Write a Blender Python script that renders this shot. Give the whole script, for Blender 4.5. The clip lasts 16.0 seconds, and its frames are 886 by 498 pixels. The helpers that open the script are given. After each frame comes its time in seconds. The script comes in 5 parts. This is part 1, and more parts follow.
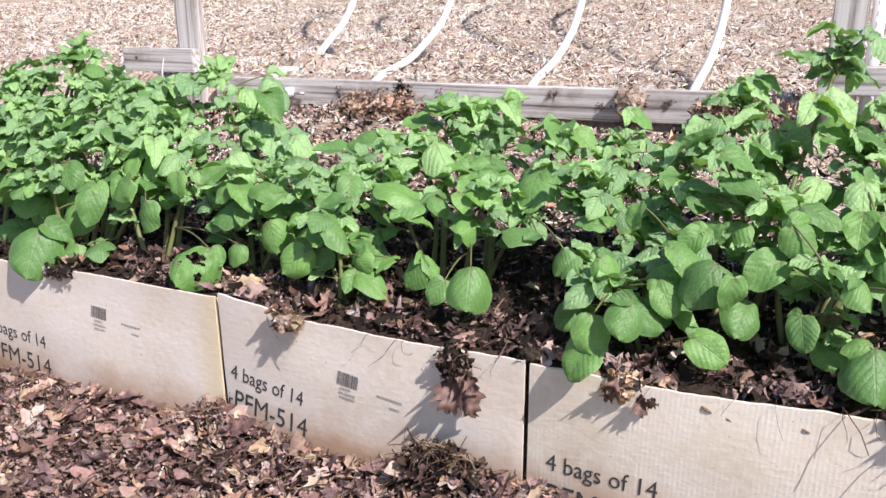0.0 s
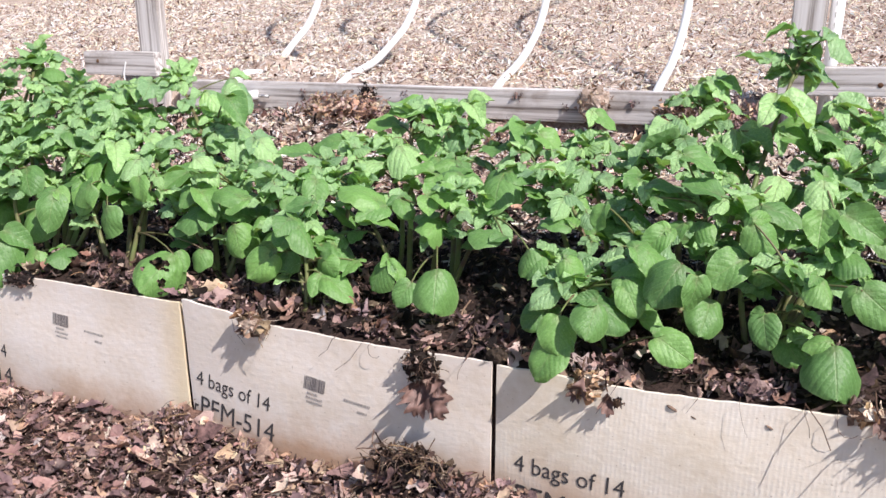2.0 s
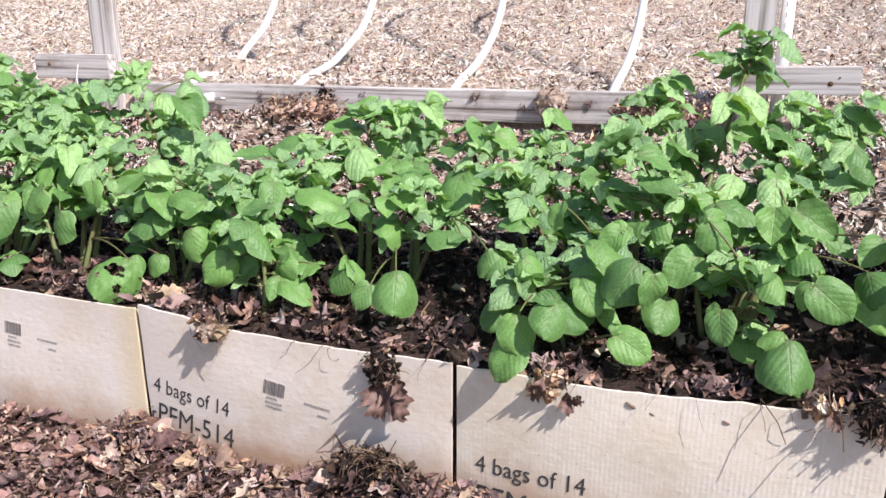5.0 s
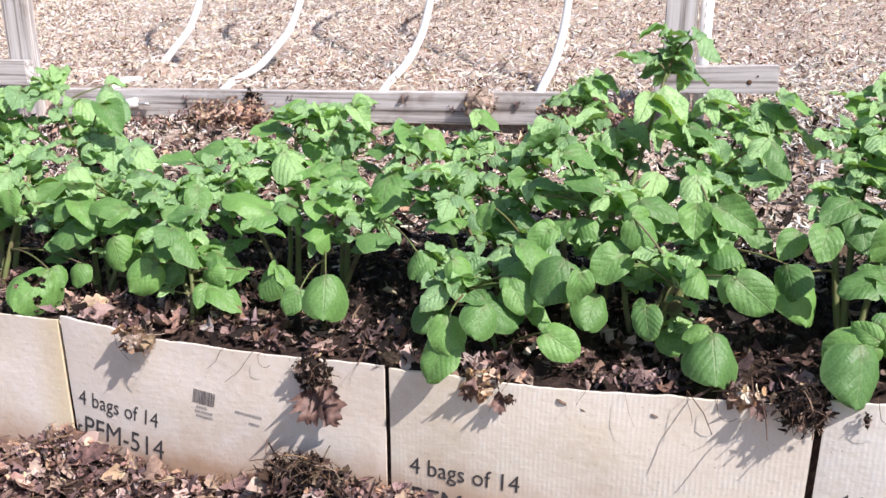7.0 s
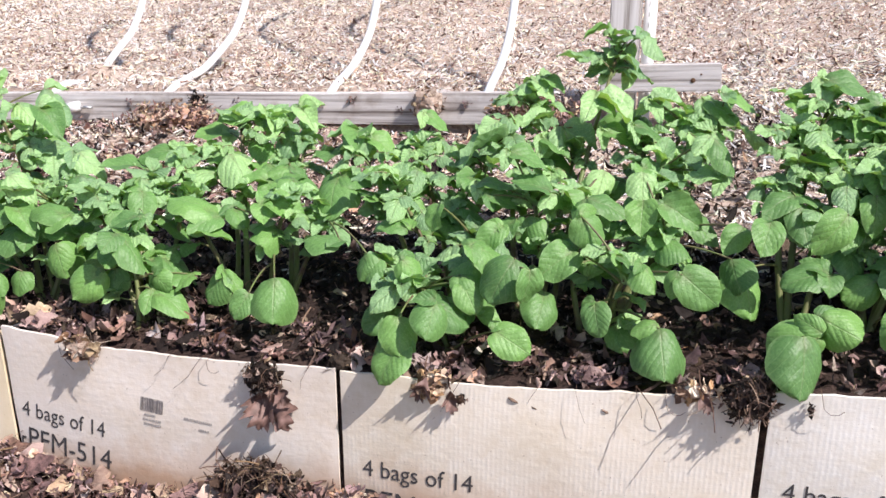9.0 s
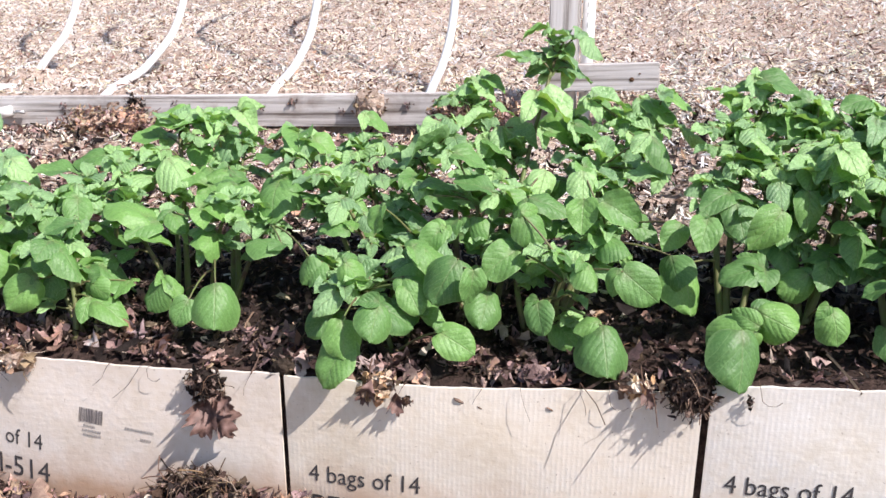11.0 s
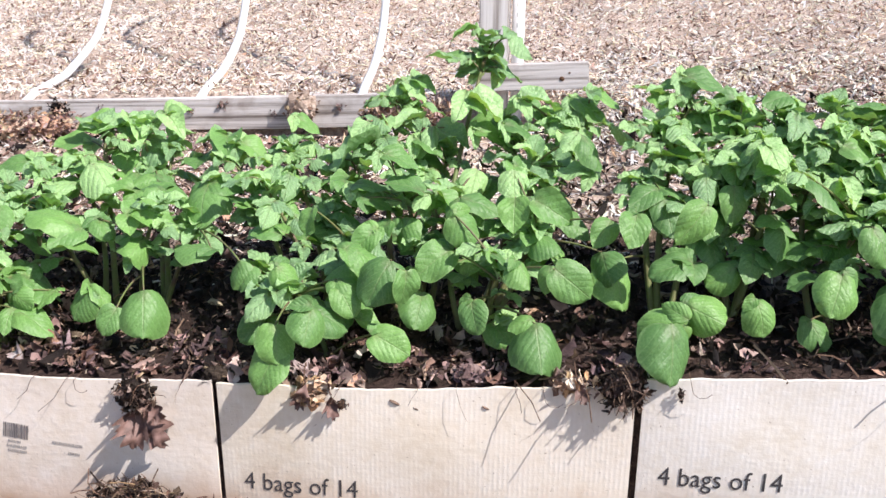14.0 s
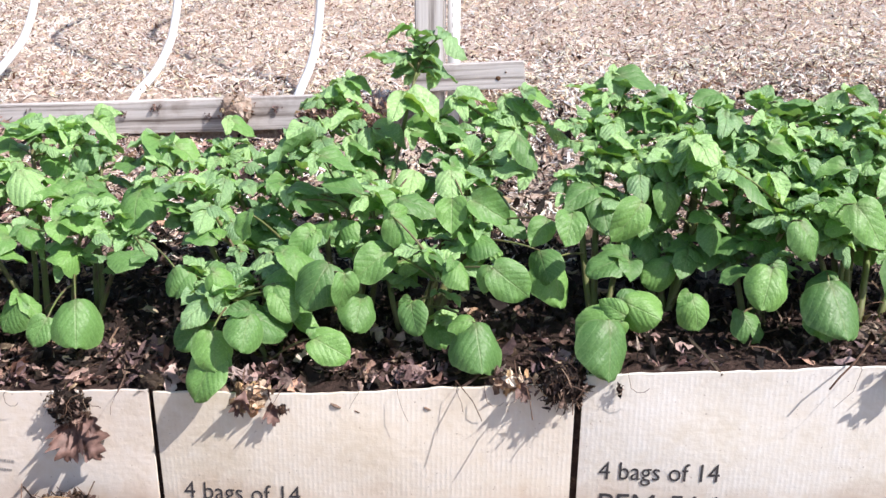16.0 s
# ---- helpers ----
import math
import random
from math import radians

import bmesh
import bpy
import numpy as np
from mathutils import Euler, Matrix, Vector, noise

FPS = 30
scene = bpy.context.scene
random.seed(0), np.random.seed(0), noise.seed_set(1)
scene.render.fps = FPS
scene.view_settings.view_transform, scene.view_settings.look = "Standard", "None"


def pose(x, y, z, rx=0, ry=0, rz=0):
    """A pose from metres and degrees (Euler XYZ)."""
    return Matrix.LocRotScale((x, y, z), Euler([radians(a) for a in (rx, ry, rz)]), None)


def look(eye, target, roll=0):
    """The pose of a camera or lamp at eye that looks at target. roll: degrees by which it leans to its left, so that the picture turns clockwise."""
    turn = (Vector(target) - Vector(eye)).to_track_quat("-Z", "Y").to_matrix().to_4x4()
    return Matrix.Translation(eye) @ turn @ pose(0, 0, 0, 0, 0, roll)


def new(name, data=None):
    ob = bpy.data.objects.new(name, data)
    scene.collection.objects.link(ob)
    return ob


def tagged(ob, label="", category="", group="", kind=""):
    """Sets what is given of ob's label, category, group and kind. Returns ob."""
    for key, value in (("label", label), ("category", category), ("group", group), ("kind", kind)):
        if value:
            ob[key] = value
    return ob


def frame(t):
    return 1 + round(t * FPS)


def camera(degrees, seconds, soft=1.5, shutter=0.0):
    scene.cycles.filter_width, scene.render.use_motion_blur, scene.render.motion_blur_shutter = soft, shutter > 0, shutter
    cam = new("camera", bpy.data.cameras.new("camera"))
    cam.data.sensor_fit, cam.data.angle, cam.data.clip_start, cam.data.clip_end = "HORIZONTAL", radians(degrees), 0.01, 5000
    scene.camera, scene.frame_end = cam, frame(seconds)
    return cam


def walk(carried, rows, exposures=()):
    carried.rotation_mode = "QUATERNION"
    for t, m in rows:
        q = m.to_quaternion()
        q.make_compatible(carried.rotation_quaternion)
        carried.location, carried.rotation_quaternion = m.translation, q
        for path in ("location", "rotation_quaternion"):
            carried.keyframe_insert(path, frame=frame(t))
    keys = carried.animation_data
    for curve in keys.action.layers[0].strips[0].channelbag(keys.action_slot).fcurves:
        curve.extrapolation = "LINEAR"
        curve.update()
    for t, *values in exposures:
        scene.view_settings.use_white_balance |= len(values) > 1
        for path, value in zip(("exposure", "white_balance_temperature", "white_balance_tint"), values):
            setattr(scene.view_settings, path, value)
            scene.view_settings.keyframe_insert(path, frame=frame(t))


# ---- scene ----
cam = camera(51.14, 16.0)
walk(cam, [
    (0.0, look((-0.0191, 0.0119, 0.8533), (-0.3640, 1.8558, 0.1597), -0.37)),
    (0.5, look((-0.0187, 0.0114, 0.8538), (-0.3567, 1.8567, 0.1605), -0.37)),
    (1.0, look((-0.0155, 0.0133, 0.8533), (-0.3355, 1.8623, 0.1612), -0.33)),
    (1.5, look((-0.0162, 0.0122, 0.8537), (-0.3084, 1.8664, 0.1633), -0.31)),
    (2.0, look((-0.0156, 0.0134, 0.8536), (-0.2932, 1.8700, 0.1635), -0.29)),
    (2.5, look((-0.0133, 0.0140, 0.8533), (-0.2662, 1.8744, 0.1643), -0.27)),
    (3.0, look((-0.0130, 0.0141, 0.8530), (-0.2456, 1.8773, 0.1641), -0.23)),
    (3.5, look((-0.0117, 0.0137, 0.8529), (-0.2264, 1.8797, 0.1658), -0.21)),
    (4.0, look((-0.0123, 0.0150, 0.8530), (-0.2261, 1.8806, 0.1647), -0.19)),
    (6.5, look((-0.0064, 0.0156, 0.8536), (-0.1079, 1.8921, 0.1691), -0.09)),
    (7.0, look((-0.0034, 0.0162, 0.8522), (-0.0585, 1.8950, 0.1688), -0.03)),
    (7.5, look((-0.0010, 0.0170, 0.8531), (-0.0206, 1.8965, 0.1695), -0.04)),
    (8.0, look((0.0010, 0.0176, 0.8521), (-0.0028, 1.8970, 0.1681), -0.06)),
    (8.5, look((0.0033, 0.0183, 0.8511), (0.0251, 1.8980, 0.1683), 0.01)),
    (9.0, look((0.0016, 0.0183, 0.8515), (0.0486, 1.8976, 0.1691), 0.03)),
    (11.5, look((0.0086, 0.0213, 0.8508), (0.1946, 1.8929, 0.1707), 0.21)),
    (12.0, look((0.0096, 0.0217, 0.8515), (0.2178, 1.8909, 0.1714), 0.23)),
    (12.5, look((0.0125, 0.0215, 0.8514), (0.2472, 1.8878, 0.1718), 0.26)),
    (13.0, look((0.0131, 0.0218, 0.8511), (0.2621, 1.8861, 0.1713), 0.20)),
    (13.5, look((0.0159, 0.0217, 0.8503), (0.2794, 1.8843, 0.1714), 0.22)),
    (14.0, look((0.0161, 0.0228, 0.8496), (0.3093, 1.8814, 0.1716), 0.31)),
    (14.5, look((0.0187, 0.0223, 0.8499), (0.3373, 1.8767, 0.1720), 0.28)),
    (15.0, look((0.0207, 0.0224, 0.8502), (0.3756, 1.8702, 0.1722), 0.30)),
    (15.5, look((0.0214, 0.0236, 0.8500), (0.4124, 1.8643, 0.1728), 0.35)),
    (16.0, look((0.0220, 0.0232, 0.8509), (0.4373, 1.8584, 0.1731), 0.39)),
], exposures=((0.0, 0.27, 6500, 17), (7.0, 0.33, 6500, 17), (16.0, 0.47, 6500, 16)))

# ---- world, sun and exposure ----
world = bpy.data.worlds.new("world")
scene.world = world
world.use_nodes = True
sky = world.node_tree.nodes.new("ShaderNodeTexSky")
sky.sky_type = 'NISHITA'
sky.sun_disc = False
SUN_FROM = Vector((0.663, -0.575, 1.0)).normalized()
sky.sun_elevation = math.asin(SUN_FROM.z)
sky.sun_rotation = math.atan2(SUN_FROM.x, SUN_FROM.y)
world.node_tree.links.new(sky.outputs[0], world.node_tree.nodes["Background"].inputs[0])
world.node_tree.nodes["Background"].inputs[1].default_value = 0.11
sun = bpy.data.lights.new("sun", 'SUN')
sun.energy, sun.angle, sun.color = 4.9, radians(0.55), (1.0, 0.965, 0.91)
new("sun", sun).matrix_world = look(SUN_FROM * 20, (0, 0, 0))

# ---- the row's own axes: u along the boxes, v away from their fronts, z above the bed ----
COS, SIN, SLOPE = 1 / math.sqrt(1.09), 0.3 / math.sqrt(1.09), 0.052


def row(u, v, z):
    """A place in the world from places along, behind and above the row of boxes."""
    return Vector((u * COS + v * SIN, 1.2 - u * SIN + v * COS, z + SLOPE * u))


def row_turn(d):
    """A direction given along, behind and above the row, turned into the world."""
    return Vector((d[0] * COS + d[1] * SIN, -d[0] * SIN + d[1] * COS, d[2]))


# ---- materials ----
def material(name, rough=0.8, spec=0.3):
    m = bpy.data.materials.new(name)
    m.use_nodes = True
    b = m.node_tree.nodes["Principled BSDF"]
    b.inputs["Roughness"].default_value = rough
    b.inputs["Specular IOR Level"].default_value = spec
    return m, m.node_tree.nodes, m.node_tree.links, b


def ramp_node(nodes, stops):
    r = nodes.new("ShaderNodeValToRGB")
    while len(r.color_ramp.elements) < len(stops):
        r.color_ramp.elements.new(0.5)
    for e, (p, c) in zip(r.color_ramp.elements, stops):
        e.position, e.color = p, (*c, 1)
    return r


def noise_node(nodes, links, scale, detail=4.0, rough=0.6, coords=None):
    n = nodes.new("ShaderNodeTexNoise")
    n.inputs["Scale"].default_value = scale
    n.inputs["Detail"].default_value = detail
    n.inputs["Roughness"].default_value = rough
    if coords:
        links.new(coords, n.inputs["Vector"])
    return n


def math_node(nodes, links, op, a, b=None, clamp=False):
    n = nodes.new("ShaderNodeMath")
    n.operation, n.use_clamp = op, clamp
    for i, s in enumerate((a, b)):
        if s is None:
            continue
        if isinstance(s, (int, float)):
            n.inputs[i].default_value = s
        else:
            links.new(s, n.inputs[i])
    return n.outputs[0]


def mix_node(nodes, links, fac, a, b, kind='MIX'):
    n = nodes.new("ShaderNodeMix")
    n.data_type, n.blend_type = 'RGBA', kind
    for i, s in ((0, fac), (6, a), (7, b)):
        if isinstance(s, (int, float)):
            n.inputs[i].default_value = s
        elif isinstance(s, tuple):
            n.inputs[i].default_value = (*s, 1)
        else:
            links.new(s, n.inputs[i])
    return n.outputs[2]


def bump_node(nodes, links, bsdf, height, strength, distance):
    n = nodes.new("ShaderNodeBump")
    n.inputs["Strength"].default_value, n.inputs["Distance"].default_value = strength, distance
    links.new(height, n.inputs["Height"])
    links.new(n.outputs[0], bsdf.inputs["Normal"])
    return n


def leaf_material(name, blade, vein, through_light, gloss, relief):
    """A quilted blade: paler veins in pairs off a midrib, sunken between the swellings, with a light rim."""
    m, nodes, links, b = material(name, gloss, 0.5)

    def calc(op, x, y=None, clamp=False):
        return math_node(nodes, links, op, x, y, clamp)

    uv = nodes.new("ShaderNodeUVMap")
    uv.uv_map = "uv"
    sep = nodes.new("ShaderNodeSeparateXYZ")
    links.new(uv.outputs[0], sep.inputs[0])
    geo = nodes.new("ShaderNodeNewGeometry")
    info = nodes.new("ShaderNodeObjectInfo")
    blotch = noise_node(nodes, links, 45.0, 3.0, 0.6, geo.outputs["Position"])
    fine = noise_node(nodes, links, 330.0, 2.0, 0.6, geo.outputs["Position"])
    cells = nodes.new("ShaderNodeTexVoronoi")
    cells.feature = 'DISTANCE_TO_EDGE'
    cells.inputs["Scale"].default_value = 13.0
    links.new(uv.outputs[0], cells.inputs["Vector"])
    side = calc('ABSOLUTE', calc('SUBTRACT', sep.outputs[0], 0.5))
    mid = calc('SUBTRACT', 1.0, calc('MULTIPLY', side, calc('ADD', 24.0, calc('MULTIPLY', sep.outputs[1], 30.0))), True)
    along = calc('MULTIPLY', calc('SUBTRACT', sep.outputs[1], calc('MULTIPLY', calc('POWER', side, 1.15), 1.35)), 5.0)
    along = calc('ADD', along, calc('MULTIPLY', blotch.outputs[0], 0.35))
    saw = calc('ABSOLUTE', calc('SUBTRACT', calc('FRACT', along), 0.5))
    lateral = calc('SUBTRACT', 1.0, calc('MULTIPLY', saw, 15.0), True)
    net = calc('SUBTRACT', 1.0, calc('MULTIPLY', cells.outputs["Distance"], 7.0), True)
    tone = ramp_node(nodes, [(0.0, (blade[0] * 0.55, blade[1] * 0.62, blade[2] * 0.70)), (0.5, blade), (1.0, (blade[0] * 1.42, blade[1] * 1.34, blade[2] * 1.20))])
    links.new(calc('ADD', calc('MULTIPLY', info.outputs["Random"], 0.75), calc('MULTIPLY', blotch.outputs[0], 0.28)), tone.inputs[0])
    colour = mix_node(nodes, links, calc('MULTIPLY', net, 0.07), tone.outputs[0], vein)
    colour = mix_node(nodes, links, calc('MULTIPLY', lateral, 0.32), colour, vein)
    colour = mix_node(nodes, links, calc('MULTIPLY', mid, 0.35), colour, (0.26, 0.32, 0.15))
    heart = calc('SUBTRACT', 1.0, calc('MULTIPLY', calc('ADD', calc('POWER', side, 2.0), calc('POWER', calc('SUBTRACT', sep.outputs[1], 0.1), 2.0)), 22.0), True)
    colour = mix_node(nodes, links, calc('MULTIPLY', heart, 0.22), colour, (0.17, 0.11, 0.085))
    edge = nodes.new("ShaderNodeUVMap")
    edge.uv_map = "rim"
    edge_x = nodes.new("ShaderNodeSeparateXYZ")
    links.new(edge.outputs[0], edge_x.inputs[0])
    rim = calc('MULTIPLY', calc('SUBTRACT', edge_x.outputs[0], 0.90), 9.0, True)
    colour = mix_node(nodes, links, calc('MULTIPLY', rim, 0.35), colour, (0.34, 0.50, 0.20))
    speck = ramp_node(nodes, [(0.3, (0.84, 0.86, 0.84)), (0.55, (1.0, 1.0, 1.0)), (0.72, (1.22, 1.16, 1.3))])
    links.new(fine.outputs[0], speck.inputs[0])
    colour = mix_node(nodes, links, 1.0, colour, speck.outputs[0], 'MULTIPLY')
    links.new(colour, b.inputs["Base Color"])
    swell = calc('SUBTRACT', calc('MULTIPLY', calc('POWER', saw, 0.6), 0.75), calc('MULTIPLY', mid, 0.5))
    swell = calc('ADD', swell, calc('MULTIPLY', calc('MINIMUM', cells.outputs["Distance"], 0.3), 0.8))
    crinkle = noise_node(nodes, links, 75.0, 2.0, 0.5, geo.outputs["Position"])
    swell = calc('ADD', swell, calc('ADD', calc('MULTIPLY', fine.outputs[0], 0.05), calc('MULTIPLY', crinkle.outputs[0], 0.75)))
    bump_node(nodes, links, b, swell, relief, 0.0026)
    glow = nodes.new("ShaderNodeBsdfTranslucent")
    links.new(mix_node(nodes, links, 1.0, colour, (1.5, 1.5, 0.5), 'MULTIPLY'), glow.inputs[0])
    mix = nodes.new("ShaderNodeMixShader")
    mix.inputs[0].default_value = through_light
    links.new(b.outputs[0], mix.inputs[1])
    links.new(glow.outputs[0], mix.inputs[2])
    links.new(mix.outputs[0], nodes["Material Output"].inputs[0])
    return m


# Young tops also carry sunlight in their paler colour, lower leaves shade.
LEAF = leaf_material("potato_leaf", (0.146, 0.308, 0.084), (0.31, 0.49, 0.21), 0.22, 0.50, 0.42)
LEAF_YOUNG_SUNLIT = leaf_material("young_sunlit_potato_leaf", (0.290, 0.490, 0.212), (0.44, 0.60, 0.36), 0.24, 0.47, 0.8)


def stem_material():
    m, nodes, links, b = material("potato_stem", 0.5, 0.35)
    geo = nodes.new("ShaderNodeNewGeometry")
    n = noise_node(nodes, links, 28.0, 4.0, 0.6, geo.outputs["Position"])
    r = ramp_node(nodes, [(0.3, (0.15, 0.21, 0.065)), (0.55, (0.155, 0.155, 0.066)), (0.70, (0.13, 0.08, 0.058))])
    links.new(n.outputs[0], r.inputs[0])
    links.new(r.outputs[0], b.inputs["Base Color"])
    return m


STEM = stem_material()


def scrap_material(name, stops, rough, grain, damp=0.8):
    """Loose scraps: each island has its own tone, with blotches and fibre."""
    m, nodes, links, b = material(name, rough, 0.25)
    geo = nodes.new("ShaderNodeNewGeometry")
    blotch = noise_node(nodes, links, grain, 4.0, 0.65, geo.outputs["Position"])
    pick = math_node(nodes, links, 'ADD', geo.outputs["Random Per Island"], math_node(nodes, links, 'MULTIPLY', math_node(nodes, links, 'SUBTRACT', blotch.outputs[0], 0.5), 0.95), True)
    r = ramp_node(nodes, stops)
    links.new(pick, r.inputs[0])
    again = math_node(nodes, links, 'FRACT', math_node(nodes, links, 'MULTIPLY', geo.outputs["Random Per Island"], 37.7))
    hue = ramp_node(nodes, [(0.0, (1.05, 0.93, 0.92)), (0.3, (1.0, 1.0, 1.0)), (0.55, (0.90, 0.95, 1.08)), (0.8, (1.0, 1.08, 0.88)), (1.0, (1.18, 0.98, 0.80))])
    links.new(again, hue.inputs[0])
    wide = noise_node(nodes, links, 6.0, 3.0, 0.6, geo.outputs["Position"])
    wet = ramp_node(nodes, [(0.36, (0.62, 0.58, 0.58)), (0.56, (1.0, 1.0, 1.0))])
    links.new(wide.outputs[0], wet.inputs[0])
    links.new(mix_node(nodes, links, damp, mix_node(nodes, links, 1.0, r.outputs[0], hue.outputs[0], 'MULTIPLY'), wet.outputs[0], 'MULTIPLY'), b.inputs["Base Color"])
    fibre = noise_node(nodes, links, grain * 9, 2.0, 0.6, geo.outputs["Position"])
    bump_node(nodes, links, b, math_node(nodes, links, 'ADD', fibre.outputs[0], math_node(nodes, links, 'MULTIPLY', blotch.outputs[0], 1.5)), 0.7, 0.003)
    return m


LITTER = scrap_material("dry_leaf_litter", [(0.0, (0.085, 0.055, 0.052)), (0.20, (0.22, 0.136, 0.126)), (0.46, (0.37, 0.235, 0.212)), (0.72, (0.52, 0.36, 0.31)), (0.90, (0.62, 0.45, 0.36)), (1.0, (0.78, 0.66, 0.54))], 0.75, 60)
# Darker than damp alone: the deep shade under the plants is in the colour.
LITTER_DARK = scrap_material("damp_shaded_leaf_litter", [(0.0, (0.010, 0.007, 0.006)), (0.46, (0.030, 0.020, 0.016)), (0.74, (0.075, 0.049, 0.040)), (0.90, (0.20, 0.135, 0.105)), (1.0, (0.48, 0.37, 0.29))], 0.7, 60)
CHIPS = scrap_material("wood_chips", [(0.0, (0.07, 0.040, 0.030)), (0.17, (0.27, 0.165, 0.122)), (0.30, (0.63, 0.50, 0.40)), (0.46, (0.90, 0.83, 0.735)), (1.0, (0.96, 0.94, 0.89))], 0.8, 45, 0.5)
TAN = scrap_material("pale_tan_dry_leaves", [(0.0, (0.20, 0.12, 0.08)), (0.35, (0.44, 0.29, 0.19)), (0.7, (0.66, 0.48, 0.33)), (1.0, (0.86, 0.72, 0.55))], 0.7, 60, 0.2)
BARK = scrap_material("purple_brown_bark_mulch", [(0.0, (0.070, 0.044, 0.043)), (0.4, (0.175, 0.112, 0.104)), (0.8, (0.35, 0.23, 0.215)), (1.0, (0.55, 0.41, 0.36))], 0.75, 60, 0.5)
STRAW = scrap_material("dried_straw_mud", [(0.0, (0.10, 0.062, 0.045)), (0.4, (0.27, 0.18, 0.125)), (0.75, (0.48, 0.355, 0.26)), (1.0, (0.74, 0.62, 0.50))], 0.85, 60, 0.3)
TWIG = scrap_material("dry_twigs", [(0.0, (0.05, 0.03, 0.022)), (0.6, (0.16, 0.10, 0.07)), (1.0, (0.36, 0.26, 0.18))], 0.8, 60)


def blended_ground():
    """Dark leaf mould round the boxes, giving way unevenly to pale chips."""
    m, nodes, links, b = material("mulched_ground", 0.95, 0.15)
    geo = nodes.new("ShaderNodeNewGeometry")
    big = noise_node(nodes, links, 3.5, 5.0, 0.65, geo.outputs["Position"])
    small = noise_node(nodes, links, 70.0, 5.0, 0.7, geo.outputs["Position"])
    grit = math_node(nodes, links, 'ADD', math_node(nodes, links, 'MULTIPLY', big.outputs[0], 0.35), math_node(nodes, links, 'MULTIPLY', small.outputs[0], 0.65))
    soil = ramp_node(nodes, [(0.3, (0.02, 0.014, 0.012)), (0.5, (0.055, 0.036, 0.03)), (0.72, (0.14, 0.09, 0.075))])
    chips = ramp_node(nodes, [(0.3, (0.17, 0.11, 0.085)), (0.5, (0.48, 0.37, 0.30)), (0.7, (0.80, 0.70, 0.61))])
    links.new(grit, soil.inputs[0])
    links.new(grit, chips.inputs[0])
    sep = nodes.new("ShaderNodeSeparateXYZ")
    links.new(geo.outputs["Position"], sep.inputs[0])
    along = math_node(nodes, links, 'SUBTRACT', math_node(nodes, links, 'MULTIPLY', sep.outputs[0], 0.958), math_node(nodes, links, 'MULTIPLY', math_node(nodes, links, 'SUBTRACT', sep.outputs[1], 1.2), 0.287))
    away = math_node(nodes, links, 'ADD', math_node(nodes, links, 'MULTIPLY', sep.outputs[0], 0.287), math_node(nodes, links, 'MULTIPLY', math_node(nodes, links, 'SUBTRACT', sep.outputs[1], 1.2), 0.958))
    a = math_node(nodes, links, 'DIVIDE', math_node(nodes, links, 'ADD', along, 0.35), 2.5)
    v = math_node(nodes, links, 'DIVIDE', math_node(nodes, links, 'ADD', away, 1.0), 1.7)
    far = math_node(nodes, links, 'SQRT', math_node(nodes, links, 'ADD', math_node(nodes, links, 'MULTIPLY', a, a), math_node(nodes, links, 'MULTIPLY', v, v)))
    edge = math_node(nodes, links, 'ADD', far, math_node(nodes, links, 'MULTIPLY', math_node(nodes, links, 'SUBTRACT', big.outputs[0], 0.5), 0.9))
    fade = ramp_node(nodes, [(0.80, (0, 0, 0)), (0.98, (1, 1, 1))])
    links.new(math_node(nodes, links, 'MULTIPLY', edge, 0.9), fade.inputs[0])
    links.new(mix_node(nodes, links, fade.outputs[0], soil.outputs[0], chips.outputs[0]), b.inputs["Base Color"])
    bump_node(nodes, links, b, small.outputs[0], 0.8, 0.012)
    return m


SOIL = blended_ground()


def wood_material():
    m, nodes, links, b = material("weathered_lumber", 0.85, 0.2)
    tc = nodes.new("ShaderNodeTexCoord")
    mp = nodes.new("ShaderNodeMapping")
    mp.inputs["Scale"].default_value = (1.5, 62.0, 62.0)
    links.new(tc.outputs["Object"], mp.inputs[0])
    grain = noise_node(nodes, links, 1.0, 5.0, 0.65, mp.outputs[0])
    patch = noise_node(nodes, links, 9.0, 4.0, 0.6, tc.outputs["Object"])
    r = ramp_node(nodes, [(0.34, (0.17, 0.14, 0.125)), (0.43, (0.42, 0.385, 0.36)), (0.52, (0.66, 0.625, 0.60)), (0.7, (0.80, 0.78, 0.76))])
    links.new(grain.outputs[0], r.inputs[0])
    stain = ramp_node(nodes, [(0.32, (0.60, 0.54, 0.50)), (0.48, (1.0, 1.0, 1.0))])
    links.new(patch.outputs[0], stain.inputs[0])
    links.new(mix_node(nodes, links, 0.85, r.outputs[0], stain.outputs[0], 'MULTIPLY'), b.inputs["Base Color"])
    bump_node(nodes, links, b, grain.outputs[0], 0.6, 0.003)
    return m


WOOD = wood_material()


def plain(name, colour, rough, metal=0.0, scale=30.0, amount=0.25):
    m, nodes, links, b = material(name, rough, 0.4)
    b.inputs["Metallic"].default_value = metal
    geo = nodes.new("ShaderNodeNewGeometry")
    n = noise_node(nodes, links, scale, 4.0, 0.6, geo.outputs["Position"])
    r = ramp_node(nodes, [(0.3, tuple(c * (1 - amount) for c in colour)), (0.6, colour)])
    links.new(n.outputs[0], r.inputs[0])
    links.new(r.outputs[0], b.inputs["Base Color"])
    return m


